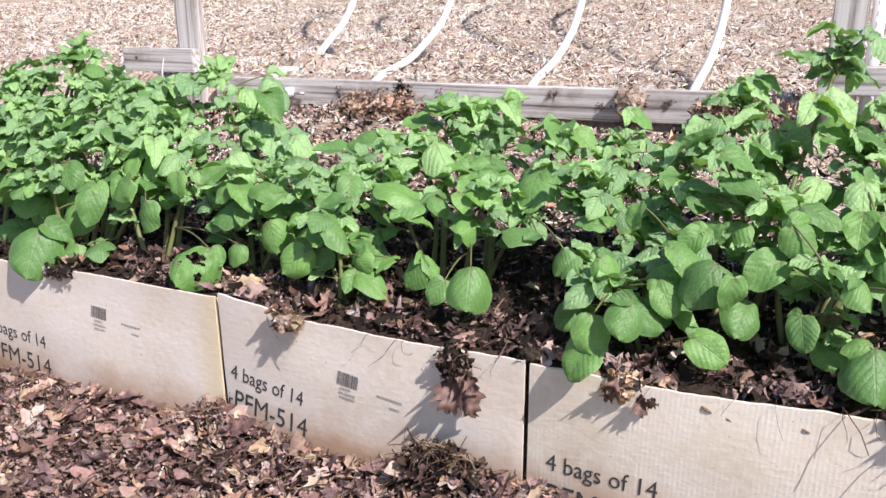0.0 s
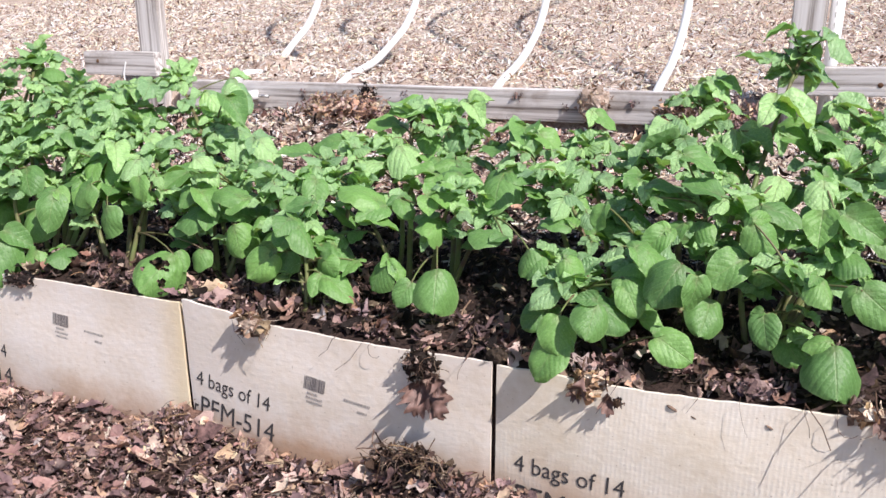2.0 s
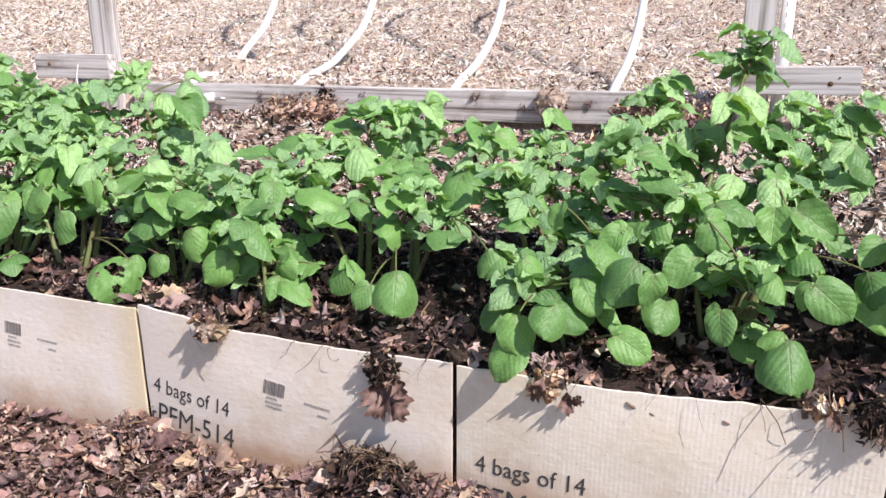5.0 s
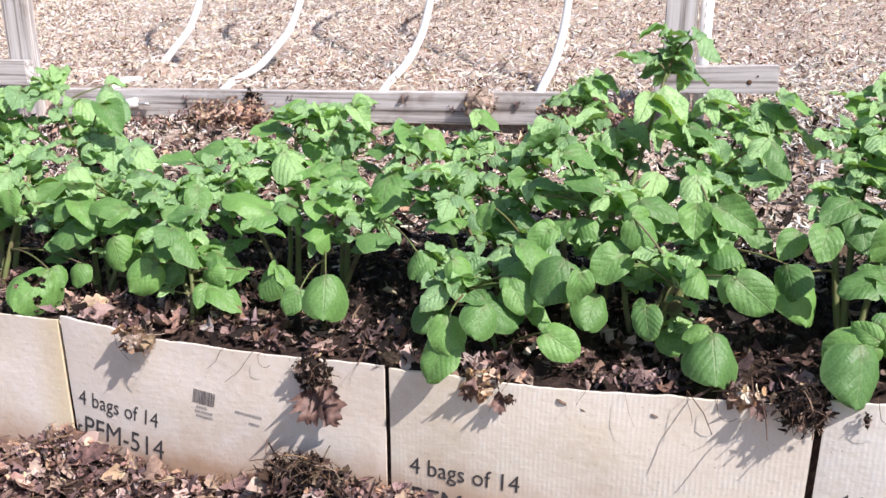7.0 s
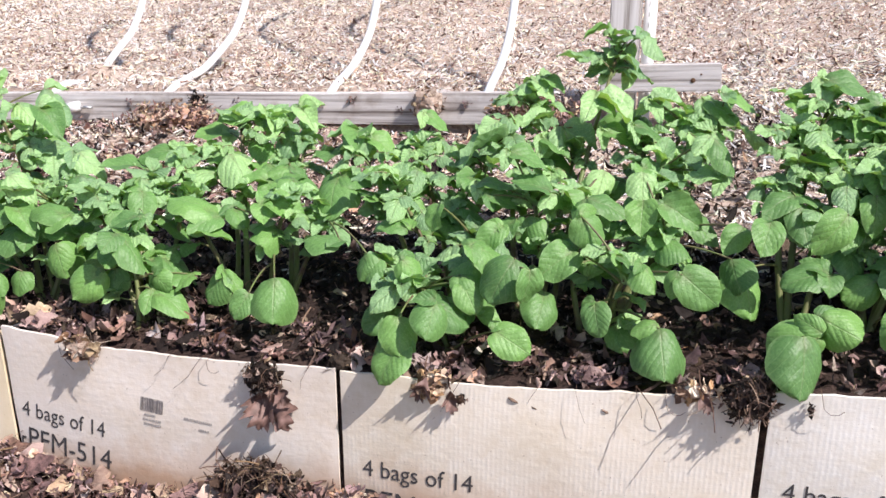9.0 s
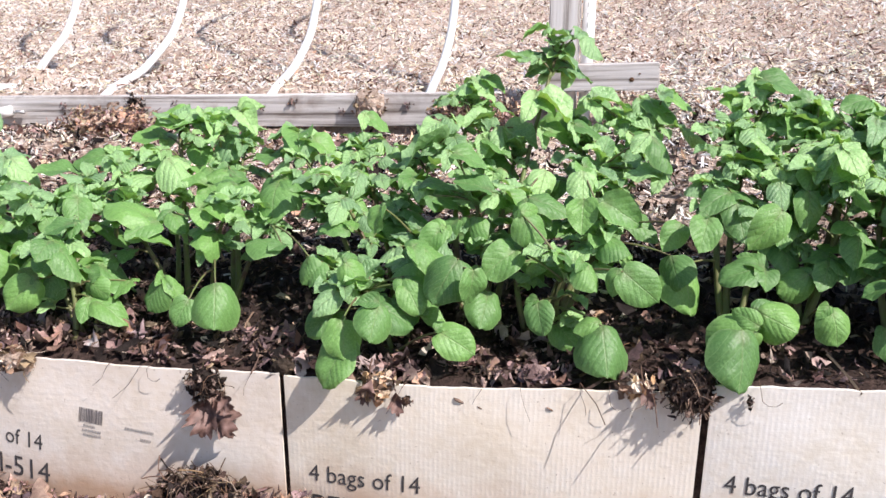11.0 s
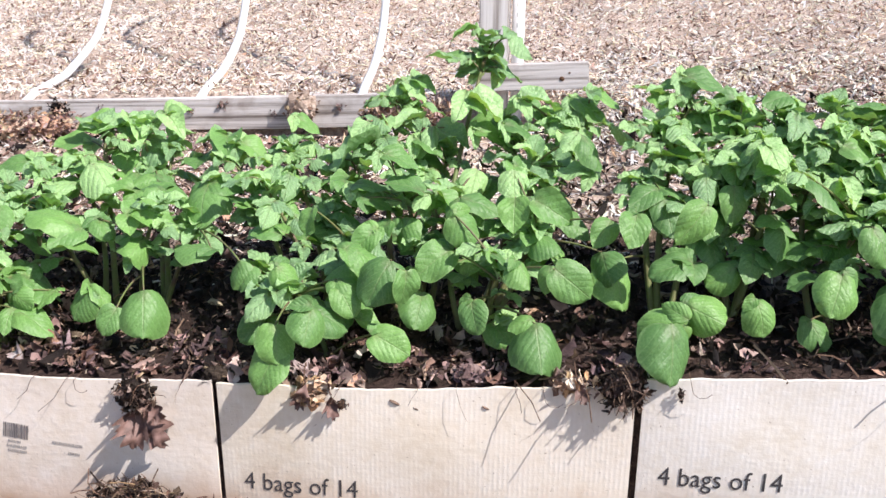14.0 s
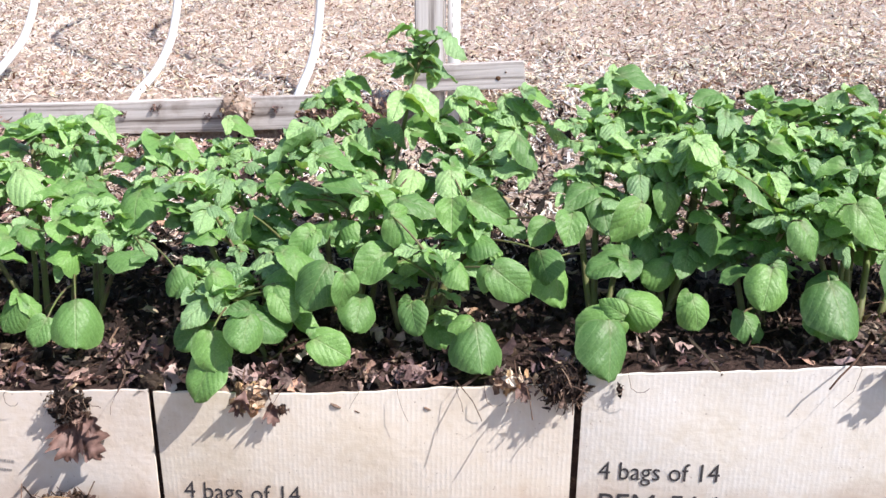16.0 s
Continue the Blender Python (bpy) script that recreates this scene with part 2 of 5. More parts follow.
PVC = plain("white_pvc", (0.80, 0.80, 0.79), 0.4, 0.0, 18.0, 0.1)
INK = plain("black_print", (0.075, 0.07, 0.072), 0.7, 0.0, 200.0, 0.4)
MUD = plain("dried_mud", (0.22, 0.15, 0.11), 0.9, 0.0, 70.0, 0.7)
INK_GREY = plain("faded_black_print", (0.21, 0.19, 0.19), 0.7, 0.0, 200.0, 0.4)
INK_FAINT = plain("grey_print", (0.42, 0.39, 0.37), 0.8, 0.0, 300.0, 0.35)
ZINC = plain("galvanised_steel", (0.55, 0.55, 0.55), 0.45, 0.9)


def card_material(name, paper, fluted, edge=0.0):
    """Pale outer paper of a box: upright flute lines, shallow dents, a damp brown foot and, on one box, a yellowed corner."""
    m, nodes, links, b = material(name, 0.62, 0.3)

    def calc(op, x, y=None, clamp=False):
        return math_node(nodes, links, op, x, y, clamp)

    uv = nodes.new("ShaderNodeUVMap")
    sep = nodes.new("ShaderNodeSeparateXYZ")
    links.new(uv.outputs[0], sep.inputs[0])
    geo = nodes.new("ShaderNodeNewGeometry")
    n1 = noise_node(nodes, links, 6.0, 5.0, 0.6, geo.outputs["Position"])
    n2 = noise_node(nodes, links, 70.0, 4.0, 0.6, geo.outputs["Position"])
    spots = noise_node(nodes, links, 190.0, 2.0, 0.5, geo.outputs["Position"])
    flat = nodes.new("ShaderNodeMapping")
    flat.inputs["Scale"].default_value = (34.0, 120.0, 1.0)
    links.new(uv.outputs[0], flat.inputs[0])
    dents = noise_node(nodes, links, 1.0, 3.0, 0.55, flat.outputs[0])
    base = ramp_node(nodes, [(0.34, tuple(c * k for c, k in zip(paper, (0.86, 0.80, 0.70)))), (0.48, tuple(c * k for c, k in zip(paper, (0.96, 0.93, 0.88)))), (0.62, paper)])
    links.new(calc('ADD', calc('MULTIPLY', n1.outputs[0], 0.7), calc('MULTIPLY', n2.outputs[0], 0.3)), base.inputs[0])
    c = base.outputs[0]
    dot = ramp_node(nodes, [(0.715, (0, 0, 0)), (0.74, (1, 1, 1))])
    links.new(spots.outputs[0], dot.inputs[0])
    c = mix_node(nodes, links, calc('MULTIPLY', dot.outputs[0], 0.45), c, (0.24, 0.16, 0.11))
    foot = calc('ADD', sep.outputs[1], calc('MULTIPLY', calc('SUBTRACT', n1.outputs[0], 0.5), 0.16))
    damp = ramp_node(nodes, [(0.0, (1, 1, 1)), (0.035, (0.5, 0.5, 0.5)), (0.085, (0, 0, 0))])
    links.new(foot, damp.inputs[0])
    c = mix_node(nodes, links, calc('MULTIPLY', damp.outputs[0], 0.8), c, (0.47, 0.27, 0.155))
    if edge:
        e = calc('ADD', sep.outputs[0], calc('MULTIPLY', calc('SUBTRACT', n1.outputs[0], 0.5), 0.07))
        yellow = ramp_node(nodes, [(edge - 0.045, (0, 0, 0)), (edge + 0.012, (1, 1, 1))])
        links.new(e, yellow.inputs[0])
        c = mix_node(nodes, links, calc('MULTIPLY', yellow.outputs[0], 0.55), c, (0.72, 0.56, 0.27))
    flute = calc('MULTIPLY', calc('ADD', calc('MULTIPLY', n2.outputs[0], 4.0), -1.2, True), calc('SINE', calc('MULTIPLY', sep.outputs[0], 2 * math.pi / 0.0070)))
    patchy = calc('MULTIPLY', flute, calc('MULTIPLY', calc('SUBTRACT', n1.outputs[0], 0.30, True), fluted))
    c = mix_node(nodes, links, calc('MULTIPLY', calc('ADD', patchy, 0.3, True), 0.12), c, tuple(k * 0.72 for k in paper))
    links.new(c, b.inputs["Base Color"])
    height = calc('ADD', calc('MULTIPLY', patchy, 0.9), calc('ADD', calc('MULTIPLY', n2.outputs[0], 1.2), calc('MULTIPLY', dents.outputs[0], 0.75)))
    bump_node(nodes, links, b, height, 0.34, 0.0018)
    return m


CARD = card_material("pale_cardboard", (0.82, 0.755, 0.695), 0.10)
CARD_CREAM = card_material("cream_cardboard", (0.86, 0.80, 0.71), 0.55)
CARD_CLEAN = card_material("clean_pale_cardboard", (0.90, 0.87, 0.815), 0.42)
CARD_YELLOW = card_material("pale_cardboard_yellowed", (0.86, 0.79, 0.73), 0.08, 0.632)
KRAFT = plain("brown_cardboard_edge", (0.42, 0.29, 0.19), 0.85, 0.0, 40.0, 0.3)

# ---- mesh helpers ----


def mesh_from(name, verts, faces, mat, smooth=False):
    me = bpy.data.meshes.new(name)
    me.from_pydata([tuple(v) for v in verts], [], faces)
    me.materials.append(mat)
    if smooth:
        me.polygons.foreach_set("use_smooth", [True] * len(me.polygons))
    me.update()
    return me


def part(name, bm, mat, parent=None, label="", smooth=True):
    if isinstance(bm, bmesh.types.BMesh):
        me = bpy.data.meshes.new(name)
        bm.to_mesh(me)
        bm.free()
        me.materials.append(mat)
        if smooth:
            me.polygons.foreach_set("use_smooth", [True] * len(me.polygons))
    else:
        me = bm
    ob = new(name, me)
    ob.parent = parent
    if label:
        tagged(ob, label)
    return ob


def empty(name, label, category, group="", at=(0, 0, 0)):
    ob = new(name)
    ob.empty_display_size = 0.05
    return tagged(ob, label, category, group)


def tube(bm, points, radii, sides=6):
    """A tapered tube through points, closed at its ends."""
    pts = [Vector(p) for p in points]
    rings, side = [], None
    for i, p in enumerate(pts):
        d = (pts[min(i + 1, len(pts) - 1)] - pts[max(i - 1, 0)]).normalized()
        if side is None:
            side = d.cross(Vector((0.3, 0.9, 0.2))).normalized()
        side = (side - d * side.dot(d)).normalized()
        other = d.cross(side)
        rings.append([bm.verts.new(p + (side * math.cos(a) + other * math.sin(a)) * radii[i]) for a in (2 * math.pi * k / sides for k in range(sides))])
    for a, b in zip(rings, rings[1:]):
        for k in range(sides):
            bm.faces.new((a[k], a[(k + 1) % sides], b[(k + 1) % sides], b[k]))
    bm.faces.new(rings[0][::-1])
    bm.faces.new(rings[-1])


def curve_points(a, b, c, n):
    """Points on a bent line from a past b to c."""
    a, b, c = Vector(a), Vector(b), Vector(c)
    return [a * (1 - s) ** 2 + b * 2 * s * (1 - s) + c * s * s for s in (i / n for i in range(n + 1))]


def block(bm, m, sx, sy, sz, bevel=0.002):
    """A bevelled block, its middle at the pose m."""
    got = bmesh.ops.create_cube(bm, size=1.0, matrix=m @ Matrix.Diagonal((sx, sy, sz, 1)))
    edges = list({e for v in got["verts"] for e in v.link_edges})
    if bevel:
        bmesh.ops.bevel(bm, geom=edges, offset=bevel, segments=2, affect='EDGES')


# ---- ground: one sheet, with the bed raised behind the boxes' fronts ----
def smooth(a, b, x):
    s = min(1.0, max(0.0, (x - a) / (b - a)))
    return s * s * (3 - 2 * s)


def lump(u, v):
    p = Vector((u * 6, v * 6, 0.3))
    return 0.020 * noise.noise(p) + 0.012 * noise.noise(p * 2.7) + 0.007 * noise.noise(p * 7)


def bump_at(u, v, cu, cv, ru, rv):
    return math.exp(-((u - cu) / ru) ** 2 - ((v - cv) / rv) ** 2)


RIM = ((-2.0, 0.250), (-1.30, 0.254), (-0.72, 0.250), (-0.66, 0.250), (-0.54, 0.232), (-0.13, 0.228), (0.10, 0.223), (0.44, 0.232), (0.50, 0.248), (0.86, 0.256), (1.3, 0.262))


def bed_rim(u):
    """The soil's height at the boxes' fronts."""
    return float(np.interp(u, [k[0] for k in RIM], [k[1] for k in RIM]))


def ground_height(u, v):
    """Height above the row's base plane."""
    far = max(0.0, math.hypot(u, v) - 8.0)
    front = -0.008 + 0.012 * smooth(-0.85, -1.1, u) - 0.012 * bump_at(u, v, -0.50, 0.0, 0.12, 0.2) + 0.6 * lump(u, v) - 0.05 * smooth(-0.2, -1.2, v) + 0.046 * bump_at(u, v, -0.725, -0.04, 0.065, 0.08) + 0.05 * bump_at(u, v, -0.25, -0.06, 0.08, 0.06) + 0.010 * bump_at(u, v, -0.645, -0.03, 0.06, 0.06) + 0.035 * bump_at(u, v, -0.10, -0.03, 0.05, 0.06)
    front -= 0.012 * smooth(0.0, 0.6, u)
    bed = bed_rim(u) - 0.006 + 0.5 * lump(u, v) * smooth(0.0, 0.12, v) + 0.055 * smooth(0.25, 1.3, v)
    bed += 0.035 * bump_at(u, v, -1.25, 1.15, 0.25, 0.14) + 0.04 * bump_at(u, v, -0.05, 1.20, 0.16, 0.12)
    open_end = max(smooth(0.22, 0.5, u), smooth(-2.3, -2.7, u))
    bed += 0.098 * ((1 - open_end) * smooth(1.36, 1.42, v) + open_end * smooth(0.6, 1.8, v)) + 0.05 * smooth(1.5, 4.5, v)
    bed += 0.055 * bump_at(u, v, -1.63, 1.62, 0.10, 0.075)
    bed += 0.045 * noise.noise(Vector((u * 0.9, v * 0.9, 4.0))) * smooth(1.6, 2.4, v)
    ends = max(smooth(1.08, 1.5, u), smooth(-1.37, -1.8, u))
    step = (1 - ends) * smooth(0.007, 0.016, v) + ends * smooth(-0.4, 0.4, v)
    h = front * (1 - step) + bed * step
    return h * math.exp(-far / 40.0) - SLOPE * u * (1 - math.exp(-far / 12.0))


def spread(lo, hi, step, reach):
    """Even steps from lo to hi, then ever wider ones out to reach on both sides."""
    out = list(np.arange(lo, hi + step / 2, step))
    for sign in (-1, 1):
        d, x = step, (lo if sign < 0 else hi)
        while abs(x) < reach:
            d *= 1.35
            x += sign * d
            out.append(x)
    return sorted(out)


def build_ground():
    us = spread(-2.4, 2.2, 0.03, 260.0)
    vs = sorted(set(spread(-0.7, 2.2, 0.03, 260.0)) | {0.0065, 0.0095, 0.0125, 0.0165, 0.02})
    verts = [row(u, v, ground_height(u, v)) for v in vs for u in us]
    nu = len(us)
    faces = [(j * nu + i, j * nu + i + 1, (j + 1) * nu + i + 1, (j + 1) * nu + i) for j in range(len(vs) - 1) for i in range(nu - 1)]
    me = mesh_from("ground", verts, faces, SOIL, True)
    tagged(new("ground", me), "leaf-covered garden soil with a raised bed and chip mulch", "ground", kind="structure")


build_ground()

# ---- loose scraps, joined as stuff ----
def scatter(name, label, category, mat, rng, places, shape, soft=False):
    """One mesh of many loose scraps; shape(rng) gives each one's points and faces, places their spots and slants."""
    verts, faces = [], []
    for spot, tilt, turn, size in places:
        vs, fs = shape(rng)
        m = Matrix.Translation(spot) @ Euler((tilt[0], tilt[1], turn)).to_matrix().to_4x4() @ Matrix.Scale(size, 4)
        n = len(verts)
        verts.extend(m @ Vector(v) for v in vs)
        faces.extend(tuple(i + n for i in f) for f in fs)
    ob = new(name, mesh_from(name, verts, faces, mat, soft))
    return tagged(ob, label, category, kind="stuff")


def torn_leaf(rng):
    """A whole or torn dry leaf: lobed, cupped and creased along its middle."""
    n, lobes, phase = 14, rng.choice((2, 3, 5, 7)), rng.uniform(0, 6.3)
    long, depth = rng.uniform(0.45, 0.85), rng.uniform(0.10, 0.30)
    curl, bend, crease = rng.uniform(-0.5, 1.3), rng.uniform(-0.6, 0.9), rng.uniform(-0.2, 0.6)
    cut, gone = rng.uniform(0, 6.3), rng.uniform(0.0, 0.5)

    def lift(x, y):
        return curl * y * y + bend * 0.5 * x * x + crease * abs(y) + rng.uniform(-0.07, 0.07)

    vs = [(0.0, 0.0, 0.0)]
    for ring in (0.55, 1.0):
        for k in range(n):
            a = 2 * math.pi * k / n + rng.uniform(-0.1, 0.1)
            r = ring * (1 - depth + depth * math.sin(lobes * a + phase) + rng.uniform(-0.10, 0.10) * ring)
            r *= 1 - gone * max(0.0, math.cos(a - cut)) ** 3
            x, y = math.cos(a) * r, math.sin(a) * r * long
            vs.append((x, y, lift(x, y)))
    faces = [(0, 1 + k, 1 + (k + 1) % n) for k in range(n)]
    faces += [(1 + k, 1 + n + k, 1 + n + (k + 1) % n, 1 + (k + 1) % n) for k in range(n)]
    return vs, faces


def leaf_scrap(rng):
    """A torn, curled piece of dry leaf."""
    n = rng.randint(7, 10)
    long, curl, twist = rng.uniform(0.25, 0.8), rng.uniform(-1.2, 1.5), rng.uniform(-0.5, 0.5)
    vs = [(0, 0, rng.uniform(-0.15, 0.15))]
    lobe, lobes = rng.uniform(0, 6.3), rng.choice((1, 2, 3))
    for k in range(n):
        a = 2 * math.pi * (k + rng.uniform(-0.25, 0.25)) / n
        r = 0.74 + 0.24 * math.sin(lobes * a + lobe) + rng.uniform(-0.3, 0.26)
        x, y = math.cos(a) * r, math.sin(a) * r * long
        vs.append((x, y, curl * x * x * 0.8 + twist * x * y + rng.uniform(-0.13, 0.13)))
    return vs, [(0, 1 + k, 1 + (k + 1) % n) for k in range(n)]


def oak_scrap(rng):
    """A lobed dry leaf, whole or nearly so."""
    n, vs = 11, []
    curl, bend, turn = rng.uniform(-0.8, 1.5), rng.uniform(-0.5, 0.6), rng.uniform(0, 6)
    for i in range(n + 1):
        y = -1.2 + 2.4 * i / n
        w = 0.55 * math.sin(math.pi * (i + 0.35) / (n + 0.7)) * (0.95 + 0.22 * math.sin(i * 1.9 + turn))
        for x in (-w * rng.uniform(0.8, 1.2), 0.0, w * rng.uniform(0.8, 1.2)):
            vs.append((x, y + abs(x) * 0.3, curl * x * x + bend * y * y * 0.4 + rng.uniform(-0.06, 0.06)))
    faces = []
    for i in range(n):
        for k in (0, 1):
            a = i * 3 + k
            faces.append((a, a + 1, a + 4, a + 3))
    return vs, faces


def chip(rng):
    """A split sliver of wood."""
    l, w, h, b = 1.15, rng.uniform(0.10, 0.36), rng.uniform(0.06, 0.20), rng.uniform(-0.4, 0.4)
    e0, e1 = rng.uniform(0.3, 1.0), rng.uniform(0.3, 1.0)
    vs = [(-l, -w * e0, 0), (-l, w * e0, 0), (-l * 0.9, w * e0, h), (-l * 0.9, -w * e0, h), (l, b - w * e1, 0), (l, b + w * e1, 0), (l * 0.85, b + w * e1, h), (l * 0.85, b - w * e1, h)]
    return vs, [(3, 2, 6, 7), (0, 3, 7, 4), (1, 5, 6, 2)]


def sprig(rng):
    """A thin bent twig."""
    r, b, c = rng.uniform(0.02, 0.05), rng.uniform(-0.4, 0.4), rng.uniform(0.0, 0.4)
    vs, faces = [], []
    for i, x in enumerate((-1.0, -0.3, 0.4, 1.0)):
        y, z = b * (1 - x * x), c * (1 - x * x)
        vs += [(x, y - r, z), (x, y + r, z), (x, y, z + 1.7 * r)]
        if i:
            a = 3 * i
            faces += [(a - 3 + k, a - 3 + (k + 1) % 3, a + (k + 1) % 3, a + k) for k in range(3)]
    return vs, faces


def litter_places(rng, count, u0, u1, v0, v1, lo, hi, tilt, lift=0.004, keep=None):
    out = []
    while len(out) < count:
        u, v = rng.uniform(u0, u1), rng.uniform(v0, v1)
        if keep and not keep(u, v, rng):
            continue
        size = lo + (hi - lo) * rng.random() ** 2.7
        out.append((row(u, v, ground_height(u, v) + rng.uniform(0.0, lift) + size * 0.12), (rng.gauss(0, tilt), rng.gauss(0, tilt)), rng.uniform(0, 6.3), size))
    return out


def fan_places(rng, count):
    """Chips over the open ground behind the frame, thinning out with distance."""
    out = []
    while len(out) < count:
        a, r = radians(rng.uniform(-41, 44)), 2.0 + 6.5 * rng.random() ** 1.35
        x, y = r * math.sin(a), r * math.cos(a)
        u, v = x * COS - (y - 1.2) * SIN, x * SIN + (y - 1.2) * COS
        if v < (1.39 if u < 0.25 else 1.2):
            continue
        size = 0.0045 + 0.0105 * rng.random() ** 2.2 + 0.0013 * max(0.0, r - 4)
        out.append((row(u, v, ground_height(u, v) + rng.uniform(0.0, 0.014) + size * 0.2), (rng.gauss(0, 0.5), rng.gauss(0, 0.5)), rng.uniform(0, 6.3), size))
    return out


def build_litter():
    rng = random.Random(5)
    scatter("leaf_litter", "brown and pinkish dry leaf scraps on the path", "leaf litter", LITTER, rng, litter_places(rng, 13000, -1.7, 0.4, -0.55, -0.004, 0.003, 0.018, 0.6, 0.014), leaf_scrap, True)
    scatter("torn_leaf_litter", "torn pink, tan and dark dry leaves heaped on the path", "leaf litter", LITTER, rng, litter_places(rng, 4200, -1.75, 0.45, -0.58, -0.012, 0.005, 0.029, 0.5, 0.020), torn_leaf, True)
    mouldy = lambda u, v, r: noise.noise(Vector((u * 4.5, v * 4.5, 8.0))) + 0.5 * smooth(-0.8, -1.15, u) > 0.12
    scatter("bark_crumbs", "dark purple-brown bark crumbs over parts of the path", "leaf litter", BARK, rng, litter_places(rng, 7000, -1.7, 0.4, -0.55, -0.006, 0.003, 0.014, 0.7, 0.026, mouldy), leaf_scrap, True)
    scatter("shred_litter", "fine brown shreds and stalks on the path", "leaf litter", LITTER, rng, litter_places(rng, 3500, -1.7, 0.4, -0.55, -0.004, 0.003, 0.010, 0.6, 0.022), chip)
    scatter("oak_leaf_litter", "curled dry oak leaves lying on the path", "leaf litter", LITTER, rng, litter_places(rng, 700, -1.8, 0.5, -0.6, -0.012, 0.012, 0.032, 0.5, 0.024), oak_scrap, True)
    scatter("twig_litter", "thin dry twigs strewn over the path", "twigs", TWIG, rng, litter_places(rng, 2400, -1.7, 0.4, -0.55, -0.01, 0.008, 0.032, 0.35, 0.024), sprig)
    outer = lambda u, v, r: (v < -0.45 or u > 0.3 or u < -1.6) and r.random() < 1.25 - 0.5 * math.hypot((u + 0.4) / 1.3, v / 0.8)
    scatter("outer_leaf_litter", "scattered dry leaf scraps over the open path", "leaf litter", LITTER, rng, litter_places(rng, 11000, -2.9, 2.3, -2.0, -0.01, 0.006, 0.024, 0.5, 0.014, outer), leaf_scrap, True)
    near = lambda u, v, r: r.random() < 1.0 - 0.55 * smooth(0.4, 0.9, v)
    scatter("bed_litter", "damp leaf scraps over the potato bed, darkened for plant shade", "leaf litter", LITTER_DARK, rng, litter_places(rng, 17000, -2.3, 1.4, 0.02, 1.33, 0.005, 0.024, 0.7, 0.018, near), leaf_scrap, True)
    scatter("bed_oak_leaves", "curled brown oak leaves on the potato bed", "leaf litter", LITTER, rng, litter_places(rng, 330, -2.0, 1.4, 0.02, 0.30, 0.009, 0.026, 0.7, 0.018, lambda u, v, r: r.random() < (1.0 - 0.92 * smooth(0.3, 0.5, u)) * (1.0 - 0.65 * smooth(0.08, 0.14, v))), oak_scrap, True)
    scatter("bed_torn_leaves", "flat torn grey-brown leaves on the front of the bed", "leaf litter", BARK, rng, litter_places(rng, 90, -1.4, 0.47, 0.02, 0.13, 0.010, 0.032, 0.35, 0.014), torn_leaf, True)
    rimside = lambda u, v, r: noise.noise(Vector((u * 9, v * 14, 3.0))) > 0.05 and r.random() < (1.0 - smooth(0.05, 0.2, v)) * (1.0 - 0.85 * smooth(0.42, 0.5, u))
    scatter("rim_litter", "tan and brown curled leaf scraps along the box rims", "leaf litter", BARK, rng, litter_places(rng, 1500, -1.6, 1.1, 0.012, 0.2, 0.006, 0.022, 0.7, 0.02, rimside), leaf_scrap, True)
    scatter("bed_twigs", "dry twigs and roots over the potato bed", "twigs", TWIG, rng, litter_places(rng, 1100, -2.0, 1.5, 0.02, 0.9, 0.01, 0.04, 0.4, 0.016), sprig)
    scatter("bed_crumbs", "fine crumbs and shreds of leaf mould, darkened for plant shade", "leaf litter", LITTER_DARK, rng, litter_places(rng, 12000, -2.0, 1.3, 0.018, 0.6, 0.002, 0.009, 0.7, 0.02), chip)
    brown = lambda u, v, r: r.random() < 1.0 - smooth(-0.2, 0.1, u)
    scatter("brown_bed_litter", "reddish-brown dry leaf scraps behind the plants", "leaf litter", LITTER, rng, litter_places(rng, 4000, -2.3, 0.1, 0.4, 1.33, 0.006, 0.022, 0.5, 0.02, brown), leaf_scrap, True)
    back = lambda u, v, r: r.random() < smooth(0.28, 0.8, v) * (0.7 + 0.3 * smooth(-0.5, 0.1, u))
    scatter("bed_chips", "pale wood chips strewn behind the potato plants", "wood chips", CHIPS, rng, litter_places(rng, 24000, -2.6, 2.0, 0.3, 1.33, 0.005, 0.015, 0.45, 0.012, back), chip)
    scatter("chip_mulch", "pale shredded wood chip mulch beyond the lumber frame", "wood chips", CHIPS, rng, fan_places(rng, 115000), chip)
    fan2 = lambda u, v, r: u > 0.2
    patch = [q for q in fan_places(rng, 30000) if noise.noise(Vector((q[0].x * 1.7, q[0].y * 3.4, 5.0))) + 0.4 * noise.noise(q[0] * 9) > 0.12]
    scatter("brown_mulch_patches", "reddish-brown shredded leaves in patches over the pale chips", "leaf litter", LITTER, rng, [(q[0] + Vector((0, 0, 0.006)), q[1], q[2], q[3] * 0.9) for q in patch], leaf_scrap, True)
    scatter("chip_path", "pale wood chips on the open ground beside the frame", "wood chips", CHIPS, rng, litter_places(rng, 12000, 0.25, 2.2, 1.1, 1.7, 0.005, 0.014, 0.45, 0.014, fan2), chip)


build_litter()


